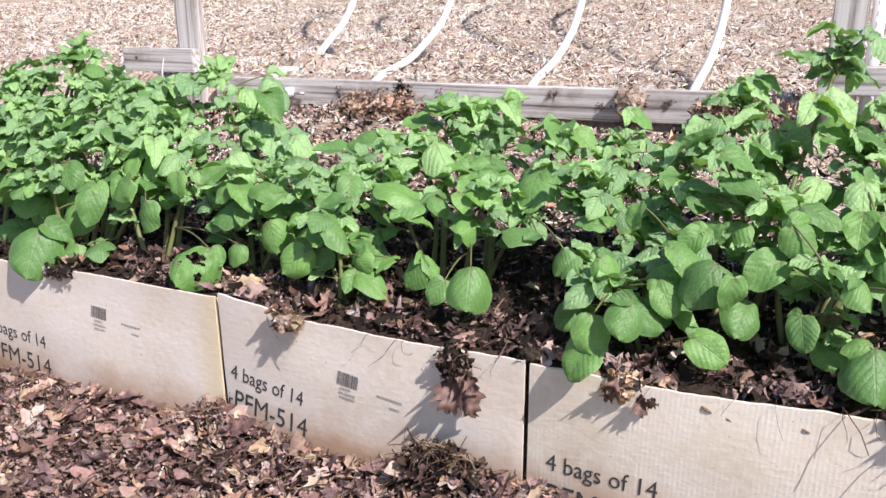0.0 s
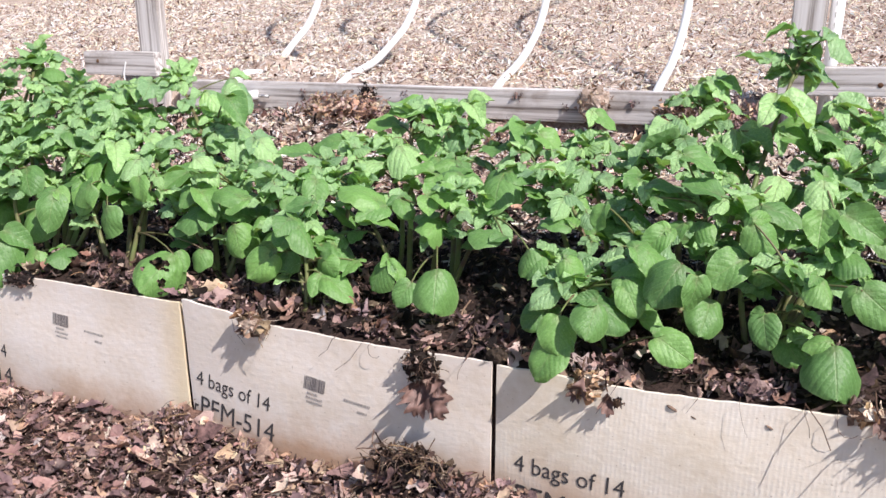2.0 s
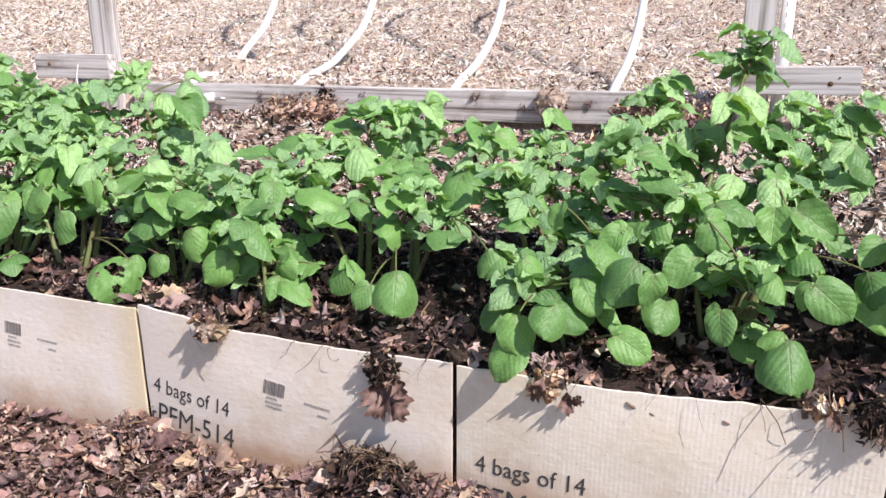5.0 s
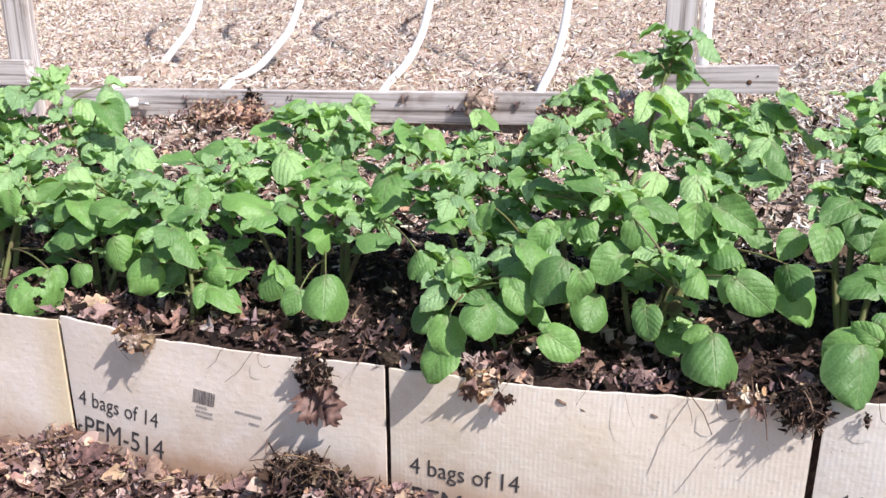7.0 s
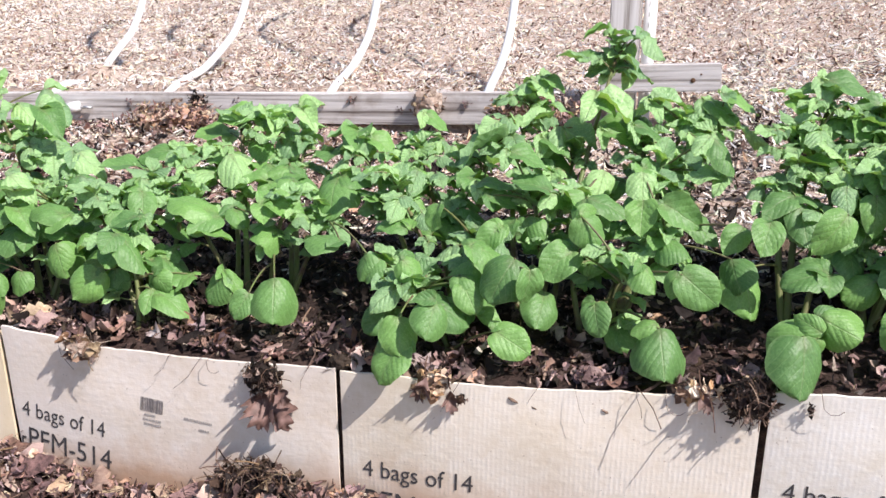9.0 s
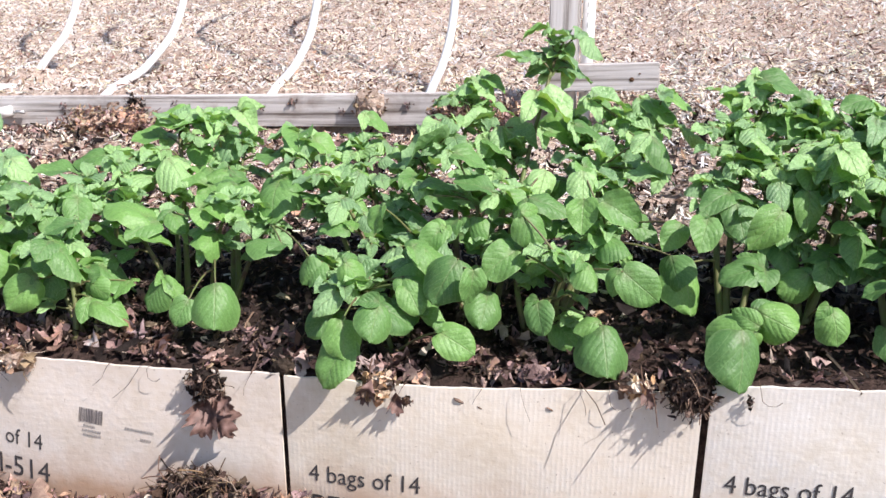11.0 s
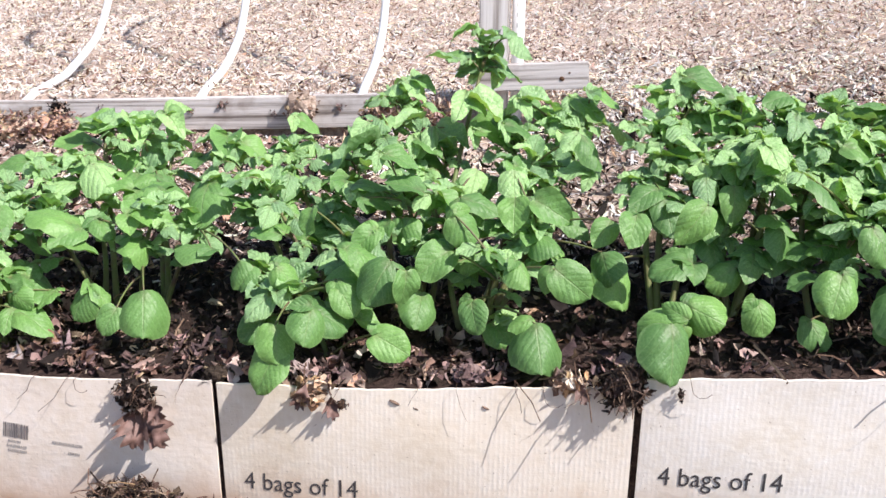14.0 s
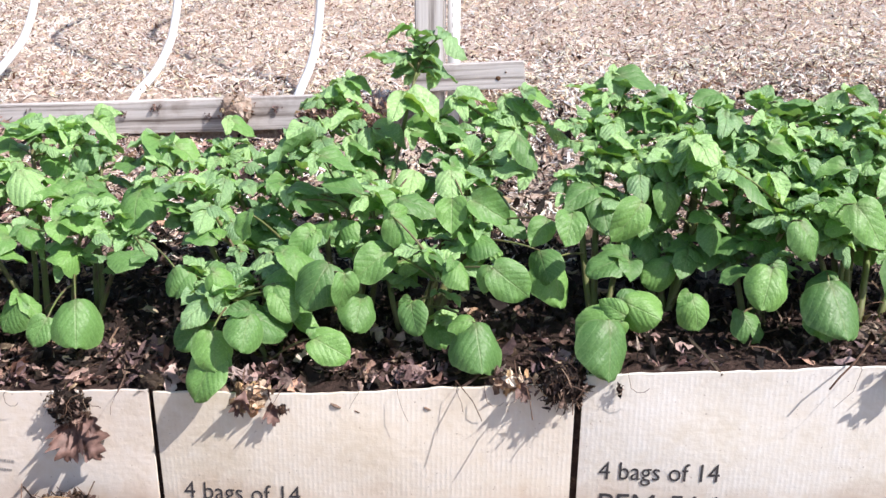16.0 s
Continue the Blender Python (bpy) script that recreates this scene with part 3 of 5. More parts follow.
# ---- lumber frame behind the bed ----
def board(name, u0, z0, u1, z1, v, wide, thick, label, category, group="", kind="", roll=0.0):
    """A weathered board between two places in the plane v, its grain along its own x."""
    a, b = row(u0, v, z0), row(u1, v, z1)
    d = (b - a).normalized()
    back = row_turn((0, 1, 0))
    up = back.cross(d) * -1
    up = d.cross(back) * -1 if up.z < 0 and abs(d.z) < 0.7 else up
    m = Matrix((d, back, d.cross(back))).transposed().to_4x4()
    m.translation = (a + b) / 2
    bm = bmesh.new()
    block(bm, Matrix.Identity(4), (b - a).length, thick, wide, 0.003)
    me = bpy.data.meshes.new(name)
    bm.to_mesh(me)
    bm.free()
    me.materials.append(WOOD)
    ob = new(name, me)
    ob.matrix_world = m @ pose(0, 0, 0, roll)
    return tagged(ob, label, category, group, kind)


LV = 1.341
board("frame_board", -1.84, 0.359, -0.405, 0.352, LV + 0.02, 0.089, 0.038, "weathered grey lumber board edging the mulch bed", "board", "lumber frame boards")
board("frame_board", -0.398, 0.353, -0.01, 0.353, LV + 0.02, 0.089, 0.038, "short weathered grey lumber board beside the mud clump", "board", "lumber frame boards")
board("post", -1.958, 0.18, -1.955, 0.71, LV + 0.03, 0.098, 0.038, "upright weathered grey lumber post with bleached edge", "post", "lumber posts")
board("post", 0.151, 0.22, 0.150, 0.70, LV + 0.03, 0.076, 0.076, "upright weathered grey lumber post beside a white pipe", "post", "lumber posts")
left_rail = board("crosspiece", -2.23, 0.463, -1.905, 0.459, LV - 0.010, 0.080, 0.036, "short grey crosspiece fixed to the post", "board", "crosspieces")
rail = board("crosspiece", 0.100, 0.441, 0.402, 0.443, LV - 0.030, 0.068, 0.036, "short grey crosspiece with a round knot hole", "board", "crosspieces")


def knot_hole(rail, u, v, z, r):
    bm = bmesh.new()
    bmesh.ops.create_cone(bm, cap_ends=True, segments=14, radius1=r, radius2=r * 0.7, depth=0.006)
    ob = part("knot", bm, TWIG, None, "dark round knot")
    ob.parent = rail
    ob.matrix_parent_inverse = rail.matrix_world.inverted()
    ob.matrix_world = Matrix.Translation(row(u, v, z)) @ Matrix.Rotation(-math.atan(0.3), 4, 'Z') @ pose(0, 0, 0, 90)


knot_hole(rail, 0.333, LV - 0.0462, 0.437, 0.0085)
knot_hole(rail, 0.352, LV - 0.0462, 0.452, 0.0035)
knot_hole(left_rail, -2.165, LV - 0.0262, 0.470, 0.009)


def pipe(u, v, z0, z1, r):
    bm = bmesh.new()
    tube(bm, [row(u, v, z0), row(u, v, (z0 + z1) / 2), row(u, v, z1)], [r] * 3, 20)
    me = bpy.data.meshes.new("pipe")
    bm.to_mesh(me)
    bm.free()
    me.materials.append(PVC)
    me.polygons.foreach_set("use_smooth", [True] * len(me.polygons))
    return tagged(new("pipe", me), "upright white plastic pipe beside the post", "pipe")


upright = pipe(0.212, LV + 0.03, 0.2, 0.70, 0.0165)


def pipe_print(holder):
    """A dashed line of faint print down the pipe."""
    bm = bmesh.new()
    for k in range(9):
        z = 0.46 + 0.026 * k
        bm.faces.new([bm.verts.new(row(0.209 + du, LV + 0.0128, z + dz)) for du, dz in ((0, 0), (0.0018, 0), (0.0018, 0.012), (0, 0.012))])
    tagged(part("pipe_print", bm, INK_FAINT, holder), kind="stuff")


pipe_print(upright)


def hoop(u, lean, spread_out, dip):
    """A springy white pipe that leaves the ground behind the board, sweeps up and arches over the mulch bed."""
    prof = [(0.03, 0.385 + 0.2 * dip), (0.10, 0.405 + 0.3 * dip), (0.18, 0.420 - 0.5 * dip), (0.28, 0.438 - 1.5 * dip), (0.36, 0.460 - 0.4 * dip), (0.44, 0.490), (0.52, 0.530), (0.60, 0.605), (0.66, 0.70), (0.74, 0.88), (0.90, 1.20), (1.25, 1.55), (1.9, 1.72), (2.7, 1.5), (3.3, 1.0), (3.6, 0.35)]
    pts = [row(u + lean * d, LV + d * (spread_out if d < 0.7 else 1 + (spread_out - 1) * 0.66 / d), z) for d, z in prof]
    fine = []
    for i in range(len(pts) - 1):
        p0, p1, p2, p3 = pts[max(i - 1, 0)], pts[i], pts[i + 1], pts[min(i + 2, len(pts) - 1)]
        for s in (0.0, 0.25, 0.5, 0.75):
            fine.append(0.5 * ((2 * p1) + (p2 - p0) * s + (2 * p0 - 5 * p1 + 4 * p2 - p3) * s * s + (3 * p1 - p0 - 3 * p2 + p3) * s ** 3))
    fine.append(pts[-1])
    bm = bmesh.new()
    tube(bm, fine, [0.0125] * len(fine), 12)
    me = bpy.data.meshes.new("hoop")
    bm.to_mesh(me)
    bm.free()
    me.materials.append(PVC)
    me.polygons.foreach_set("use_smooth", [True] * len(me.polygons))
    tagged(new("hoop", me), "bent white plastic pipe hoop over the mulch", "hoop", "pipe hoops")


for hu, hl, hs, hd in ((-1.628, 0.0, 0.95, 0.03), (-1.227, 0.0, 1.0, 0.004), (-0.686, 0.0, 0.77, 0.0), (-0.214, 0.0, 0.64, 0.0)):
    hoop(hu, hl, hs, hd)


def bolt(u, z):
    thing = empty("bolt", "galvanised bolt and socket on the grey board", "bolt")
    turn = Matrix.Translation(row(u, LV - 0.012, z)) @ Matrix.Rotation(-math.atan(0.3), 4, 'Z')
    bm = bmesh.new()
    bmesh.ops.create_cone(bm, cap_ends=True, segments=16, radius1=0.017, radius2=0.015, depth=0.045, matrix=turn @ pose(-0.006, -0.008, 0, 0, 78, 18))
    part("socket", bm, PVC, thing, "stubby white plastic socket")
    # A solid black disc stands in for the shade inside the socket's mouth.
    bm = bmesh.new()
    bmesh.ops.create_cone(bm, cap_ends=True, segments=14, radius1=0.009, radius2=0.009, depth=0.006, matrix=turn @ pose(-0.027, -0.0145, -0.0045, 0, 78, 18))
    part("socket_hole_shade", bm, INK, thing, "dark disc standing in for the shaded opening")
    bm = bmesh.new()
    bmesh.ops.create_cone(bm, cap_ends=True, segments=10, radius1=0.005, radius2=0.005, depth=0.05, matrix=turn @ pose(0.03, 0, 0, 0, 90, 0))
    part("shank", bm, ZINC, thing)


bolt(-1.515, 0.362)


def pebble(u, v, size, label):
    bm = bmesh.new()
    bmesh.ops.create_icosphere(bm, subdivisions=3, radius=1.0)
    for w in bm.verts:
        k = size * (1 + 0.3 * noise.noise(w.co * 1.4 + Vector((u, v, 0))))
        w.co = row(u + w.co.x * k, v + w.co.y * k * 0.8, ground_height(u, v) + size * 0.5 + w.co.z * k * 0.75)
    me = bpy.data.meshes.new("pebble")
    bm.to_mesh(me)
    bm.free()
    me.materials.append(PVC)
    me.polygons.foreach_set("use_smooth", [True] * len(me.polygons))
    tagged(new("pebble", me), label, "pebble")


pebble(-1.345, LV - 0.05, 0.019, "small white pebble lying before the grey board")


# ---- cardboard boxes ----
def box_top(u, knots):
    """The worn top edge's height, eased between knots."""
    for (a, za), (b, zb) in zip(knots, knots[1:]):
        if u <= b:
            return za + (zb - za) * smooth(a, b, u)
    return knots[-1][1]


def bulge(u, z, u0, u1, seed):
    """How far the front panel swells out of its plane."""
    s = (u - u0) / (u1 - u0)
    ends = min(1.0, (u - u0) / 0.012, (u1 - u) / 0.012)
    return 0.010 * math.sin(math.pi * min(1, max(0, s))) * smooth(0.26, 0.1, z) - 0.0005 * (1 - max(0.0, ends)) ** 2 + 0.0022 * noise.noise(Vector((u * 7, z * 9, seed)))


def text_mesh(words, size, squeeze):
    cu = bpy.data.curves.new("words", 'FONT')
    cu.body, cu.size, cu.resolution_u, cu.offset = words, size, 3, 0.0
    ob = new("words", cu)
    bpy.context.view_layer.update()
    me = bpy.data.meshes.new_from_object(ob.evaluated_get(bpy.context.evaluated_depsgraph_get()))
    bpy.data.objects.remove(ob)
    lo, hi = min(v.co.x for v in me.vertices), max(v.co.x for v in me.vertices)
    return me, lo, hi, max(v.co.y for v in me.vertices)


def cardboard_box(u0, u1, knots, seed, text_at, lean, label, mat, print_dx=0.0, print_dz=0.0, print_wide=0.163):
    """An open-bottomed box sunk in the litter: front, two sides and back, with print on the front."""
    rng = random.Random(seed)
    box = empty("cardboard_box", label, "box", "cardboard boxes")
    thick, deep = 0.0045, 0.34
    # front
    nu, nz = 64, 14
    verts, faces, uvs = [], [], []
    for side in (0, 1):
        for j in range(nz + 1):
            for i in range(nu + 1):
                u = u0 + (u1 - u0) * i / nu
                top = box_top(u, knots) + 0.0022 * noise.noise(Vector((u * 45, seed, 0))) + 0.003 * max(0.0, noise.noise(Vector((u * 12, seed, 5))))
                z = -0.06 + (top + 0.06) * j / nz
                verts.append(row(u, -bulge(u, z, u0, u1, seed) + side * thick, z))
                uvs.append((u - u0, z))
    stride, layer = nu + 1, (nu + 1) * (nz + 1)
    for j in range(nz):
        for i in range(nu):
            a = j * stride + i
            faces.append((a, a + 1, a + 1 + stride, a + stride))
            b = a + layer
            faces.append((b, b + stride, b + stride + 1, b + 1))
    rim = []
    for i in range(nu):
        a = nz * stride + i
        rim.append(len(faces))
        faces.append((a, a + 1, a + 1 + layer, a + layer))
    for j in range(nz):
        a = j * stride
        faces.append((a, a + stride, a + stride + layer, a + layer))
        a += nu
        faces.append((a, a + layer, a + stride + layer, a + stride))
    me = mesh_from("front_panel", verts, faces, mat, True)
    me.set_sharp_from_angle(angle=radians(40))
    me.materials.append(KRAFT)
    for f in rim:
        me.polygons[f].use_smooth = False
    layer_uv = me.uv_layers.new(name="uv")
    for lp in me.loops:
        layer_uv.data[lp.index].uv = uvs[lp.vertex_index]
    part("front_panel", me, mat, box, "pale printed front with a worn top edge")
    # sides and back
    for name, ua, ub, va, vb, zt in (("side_panel", u0 + 0.004, u0 + 0.0085, 0.006, deep, box_top(u0, knots)), ("side_panel", u1 - 0.0085, u1 - 0.004, 0.006, deep, box_top(u1, knots)), ("back_panel", u0 + 0.009, u1 - 0.009, deep - 0.0045, deep, 0.20)):
        bm = bmesh.new()
        zs = (-0.05, zt - 0.005 if name == "side_panel" else zt)
        cs = [[[bm.verts.new(row(u, v, z - (0.06 if v > 0.1 and z > 0 else 0))) for z in zs] for v in (va, vb)] for u in (ua, ub)]
        q = lambda a, b, c, d: bm.faces.new((a, b, c, d))
        q(cs[0][0][0], cs[0][0][1], cs[0][1][1], cs[0][1][0])
        q(cs[1][0][0], cs[1][1][0], cs[1][1][1], cs[1][0][1])
        q(cs[0][0][0], cs[1][0][0], cs[1][0][1], cs[0][0][1])
        q(cs[0][1][0], cs[0][1][1], cs[1][1][1], cs[1][1][0])
        q(cs[0][0][1], cs[1][0][1], cs[1][1][1], cs[0][1][1])
        uvl = bm.loops.layers.uv.new("uv")
        for f in bm.faces:
            for lp in f.loops:
                lp[uvl].uv = (lp.vert.co.y * 0.9, lp.vert.co.z)
        part(name, bm, mat, box, smooth=False)

    # print
    def on_front(s, h, ang, a, z, lift=0.0009):
        c, sn = math.cos(ang), math.sin(ang)
        u, zz = a + s * c - h * sn, z + s * sn + h * c
        return row(u, -bulge(u, zz, u0, u1, seed) - lift, zz)

    def words(text, a, z, width, tall, name):
        me, lo, hi, top = text_mesh(text, tall, 1.0)
        k = width / (hi - lo)
        for v in me.vertices:
            v.co = on_front((v.co.x - lo) * k, v.co.y * tall / top, lean, a, z)
        me.materials.clear()
        me.materials.append(INK)
        part(name, me, INK, box, "black printed words " + text)

    a, z = text_at
    words("4 bags of 14", a, z, print_wide, 0.0282, "printed_line")
    words("PFM-514", a + 0.003, z - 0.0605, print_wide + 0.001, 0.0375, "printed_code")

    def bar(bm, s0, s1, h0, h1, ang, a, z, lift=0.0009):
        bm.faces.new([bm.verts.new(on_front(s, h, ang, a, z, lift)) for s, h in ((s0, h0), (s1, h0), (s1, h1), (s0, h1))])

    bm = bmesh.new()
    bar(bm, -0.012, -0.0088, -0.026, 0.014, lean, a, z - 0.058)
    bar(bm, -0.0088, -0.003, 0.0108, 0.014, lean, a, z - 0.058)
    part("print_bracket", bm, INK, box)
    if print_dx is not None:
        bx, bz = a + 0.228 + print_dx, z + 0.036 + print_dz
        bm = bmesh.new()
        s = 0.0
        while s < 0.040:
            w = rng.choice((0.0008, 0.0012, 0.002))
            bar(bm, s, s + w, 0.0, 0.024, lean, bx, bz)
            s += w + rng.choice((0.0007, 0.0011))
        tagged(part("barcode", bm, INK_GREY, box), kind="stuff")
        bm = bmesh.new()
        for s0, s1, h in ((0.008, 0.028, -0.008), (0.006, 0.038, -0.016), (0.008, 0.038, -0.024), (0.078, 0.126, 0.001), (0.104, 0.122, -0.014)):
            s = s0
            while s < s1:
                w = rng.uniform(0.0014, 0.0032)
                bar(bm, s, min(s + w, s1), h, h + 0.0042, lean, bx, bz)
                s += w + rng.uniform(0.0006, 0.0013)
        tagged(part("small_print", bm, INK_FAINT, box), kind="stuff")
    return box


cardboard_box(-1.368, -0.7195, [(-1.368, 0.255), (-1.02, 0.256), (-0.72, 0.250)], 11, (-1.347, 0.094), -0.09, "pale cardboard box with a yellowed corner and damp foot", CARD_YELLOW, 0.091, 0.040, 0.178)
cardboard_box(-0.7115, -0.1325, [(-0.7115, 0.258), (-0.64, 0.250), (-0.54, 0.233), (-0.3, 0.228), (-0.1325, 0.229)], 12, (-0.697, 0.0985), -0.14, "pale cardboard box with dead leaves hanging over its front", CARD, 0.006)
cardboard_box(-0.1245, 0.4625, [(-0.1245, 0.226), (0.1, 0.222), (0.3, 0.229), (0.4625, 0.234)], 13, (-0.093, 0.0545), -0.02, "pale cardboard box with fluted lines and root hairs", CARD_CREAM, None, print_wide=0.173)
cardboard_box(0.4725, 1.062, [(0.4725, 0.247), (0.65, 0.250), (0.86, 0.256), (1.062, 0.262)], 14, (0.501, 0.0875), -0.004, "pale clean cardboard box with a straight top edge", CARD_CLEAN, None)


# ---- potato plants ----
def leaf_mesh(name, wide, base, tip, fold, droop, roll, wave, seed, mat, heart=0.0, twist=0.0, rough=0.034):
    """One potato leaf blade, a unit long: base at the origin, tip along +y, upper face +z.
    base and tip: how blunt the two ends are; fold: the angle along the midrib; roll: the turned-down rim."""
    rng = random.Random(seed)
    ns, nw = (12, 3) if mat == LEAF_YOUNG_SUNLIT else (14, 4)
    peak = base / (base + tip)
    most = peak ** base * (1 - peak) ** tip
    shift, p1, p2 = rng.uniform(0.0, 6.3), rng.uniform(0, 6.3), rng.uniform(0, 6.3)
    lean = rng.uniform(-0.05, 0.05)
    verts, uvs, rims = [], [], []
    for i in range(ns + 1):
        s = 0.5 - 0.5 * math.cos(math.pi * i / ns)
        w = max(0.006, wide * (max(s, 1e-6) ** base) * (max(1 - s, 1e-6) ** tip) / most)
        for k in range(-nw, nw + 1):
            a = abs(k) / nw
            x = w * k / nw
            side = 1 if k >= 0 else -1
            y = s - heart * a * a * max(0.0, 1 - s * 3.0) * min(1.0, w / (0.45 * wide)) + 0.06 * max(0.0, (s - 0.86) / 0.14) ** 2 * (1 - a) + 0.012 * math.sin(s * 17 + p1 + side) * a
            ridge = math.sqrt(x * x + 0.0016) - 0.04
            quilt = math.cos(2 * math.pi * (5.0 * (s - 1.05 * abs(x)) + 0.04 * shift)) * min(1.0, a * 2.2) * (1 - s * 0.45)
            z = fold * ridge - droop * s * s - roll * a ** 3 * w * 1.6 + wave * math.sin(2 * math.pi * 1.7 * s + (p1 if side > 0 else p2)) * a * a
            z += twist * x * (s - 0.35) + 0.015 * quilt + 0.05 * noise.noise(Vector((x * 3.4, s * 3.4, seed * 3.7))) + rough * noise.noise(Vector((x * 8, s * 8, seed * 1.9)))
            verts.append((x + lean * s * s, y, z))
            uvs.append((0.5 + x, s))
            rims.append((max(a, 1 - min(s, 1 - s) * 3.0), 0.0))
    stride = 2 * nw + 1
    faces = [(i * stride + k, i * stride + k + 1, (i + 1) * stride + k + 1, (i + 1) * stride + k) for i in range(ns) for k in range(2 * nw)]
    me = mesh_from(name, verts, faces, mat, True)
    for layer, values in (("uv", uvs), ("rim", rims)):
        uv = me.uv_layers.new(name=layer)
        for lp in me.loops:
            uv.data[lp.index].uv = values[lp.vertex_index]
    return me


ROUND = [leaf_mesh("leaf", w, 0.40, 0.55, f, d, r, v, i + 1, LEAF, 0.12, t) for i, (w, f, d, r, v, t) in enumerate(((0.54, 0.14, 0.30, 0.45, 0.040, 0.4), (0.50, 0.30, 0.38, 0.25, 0.055, -0.5), (0.57, -0.10, 0.34, 0.50, 0.044, 0.5), (0.51, 0.42, 0.24, 0.50, 0.045, 0.1), (0.55, 0.06, 0.46, 0.35, 0.060, -0.4), (0.49, 0.46, 0.44, 0.15, 0.050, 0.6), (0.53, -0.18, 0.20, 0.20, 0.060, -0.2)))]
OVATE = [leaf_mesh("leaf", w, 0.42, 0.74, f, d, r, v, i + 11, LEAF, 0.08, t) for i, (w, f, d, r, v, t) in enumerate(((0.43, 0.30, 0.26, 0.2, 0.045, 0.4), (0.39, 0.16, 0.50, 0.2, 0.050, -0.4), (0.45, 0.42, 0.20, 0.1, 0.045, 0.3), (0.42, -0.14, 0.40, 0.3, 0.055, 0.0), (0.39, 0.60, 0.36, 0.0, 0.045, -0.4), (0.44, 0.22, 0.62, 0.2, 0.055, 0.4)))]
YOUNG = [leaf_mesh("leaf", w, 0.45, 0.80, f, d, r, v, i + 21, LEAF_YOUNG_SUNLIT, 0.05, t, 0.105) for i, (w, f, d, r, v, t) in enumerate(((0.41, 0.40, 0.28, 0.1, 0.075, 0.4), (0.37, 0.66, 0.14, 0.0, 0.075, -0.4), (0.42, 0.16, 0.44, 0.3, 0.085, 0.6), (0.37, 0.80, 0.34, 0.0, 0.070, 0.0), (0.41, -0.18, 0.54, 0.4, 0.080, -0.6)))]
SLIM = [leaf_mesh("leaf", w, 0.50, 0.88, f, d, r, v, i + 31, LEAF_YOUNG_SUNLIT, 0.03, t, 0.095) for i, (w, f, d, r, v, t) in enumerate(((0.34, 0.44, 0.30, 0.1, 0.065, 0.4), (0.32, 0.28, 0.48, 0.2, 0.070, -0.5), (0.35, 0.66, 0.18, 0.0, 0.065, 0.3), (0.33, -0.16, 0.42, 0.3, 0.065, 0.0)))]


def holed(me):
    """The same blade with ragged pieces eaten out of it."""
    bm = bmesh.new()
    bm.from_mesh(me)
    bmesh.ops.subdivide_edges(bm, edges=bm.edges[:], cuts=3, use_grid_fill=True)
    eaten = []
    for f in bm.faces:
        c = f.calc_center_median()
        ragged = 0.07 * noise.noise(Vector((c.x * 11, c.y * 11, 2.0)))
        if min(math.hypot((c.x - 0.08) / 1.5, c.y - 0.34) - 0.13, math.hypot(c.x + 0.22, c.y - 0.60) - 0.07, math.hypot(c.x - 0.30, c.y - 0.62) - 0.05) + ragged < 0:
            eaten.append(f)
    bmesh.ops.delete(bm, geom=eaten, context='FACES')
    other = me.copy()
    bm.to_mesh(other)
    bm.free()
    return other


HOLED = [holed(ROUND[2])]


def blade_pose(base, ahead, face, size):
    """Lay a blade at base, its tip towards ahead, its upper face towards face."""
    y = Vector(ahead).normalized()
    z = Vector(face)
    z = (z - y * z.dot(y))
    z = z.normalized() if z.length > 1e-4 else y.orthogonal().normalized()
    m = Matrix((y.cross(z), y, z)).transposed().to_4x4()
    m.translation = base
    return m @ Matrix.Scale(size, 4)


def leaf(meshes, rng, base, ahead, face, size, plant):
    ob = new("leaf", rng.choice(meshes))
    ob.parent = plant
    ob.matrix_world = blade_pose(base, ahead, face, size)
    return ob


def towards(d, face):
    """The part of d that lies in the plane of a blade that looks towards face."""
    n = Vector(face).normalized()
    d = Vector(d)
    d -= n * d.dot(n)
    return d.normalized()


def compound_leaf(rng, bm, root, out, reach, size, plant, young):
    """A stalk that rises and arches over, with a large end leaflet and smaller ones in pairs along it."""
    up = Vector((0, 0, 1))
    rise = rng.uniform(0.25, 0.75) if young else rng.uniform(0.0, 0.4)
    tip = root + out * reach + up * reach * rise
    mid = root + out * reach * 0.4 + up * reach * (rise + 0.35)
    pts = curve_points(root, mid, tip, 6)
    tube(bm, pts, [0.0021, 0.0019, 0.0017, 0.0015, 0.0013, 0.0011, 0.0009], 5)
    side = out.cross(up).normalized()
    meshes = YOUNG if young else OVATE
    end = (pts[-1] - pts[-2]).normalized()
    light = SUN_FROM * rng.uniform(0.2, 0.8)
    face = up + out * rng.uniform(-0.5, 0.6) + light + side * rng.uniform(-0.5, 0.5)
    leaf(meshes, rng, pts[-1], towards(end + up * rng.uniform(-0.2, 0.3), face), face, size, plant)
    for at, k in ((5, 0.80), (3, 0.64), (2, 0.34)):
        for sign in (-1, 1):
            if rng.random() < (0.6 if k < 0.4 else 0.06):
                continue
            turned = up + out * rng.uniform(-0.3, 0.3) + side * sign * rng.uniform(-0.5, 0.3) + light
            d = side * sign + end * rng.uniform(0.3, 0.8) + up * rng.uniform(-0.2, 0.25)
            leaf(meshes if rng.random() < 0.75 else SLIM, rng, pts[at], towards(d, turned), turned, size * k * rng.uniform(0.8, 1.12), plant)


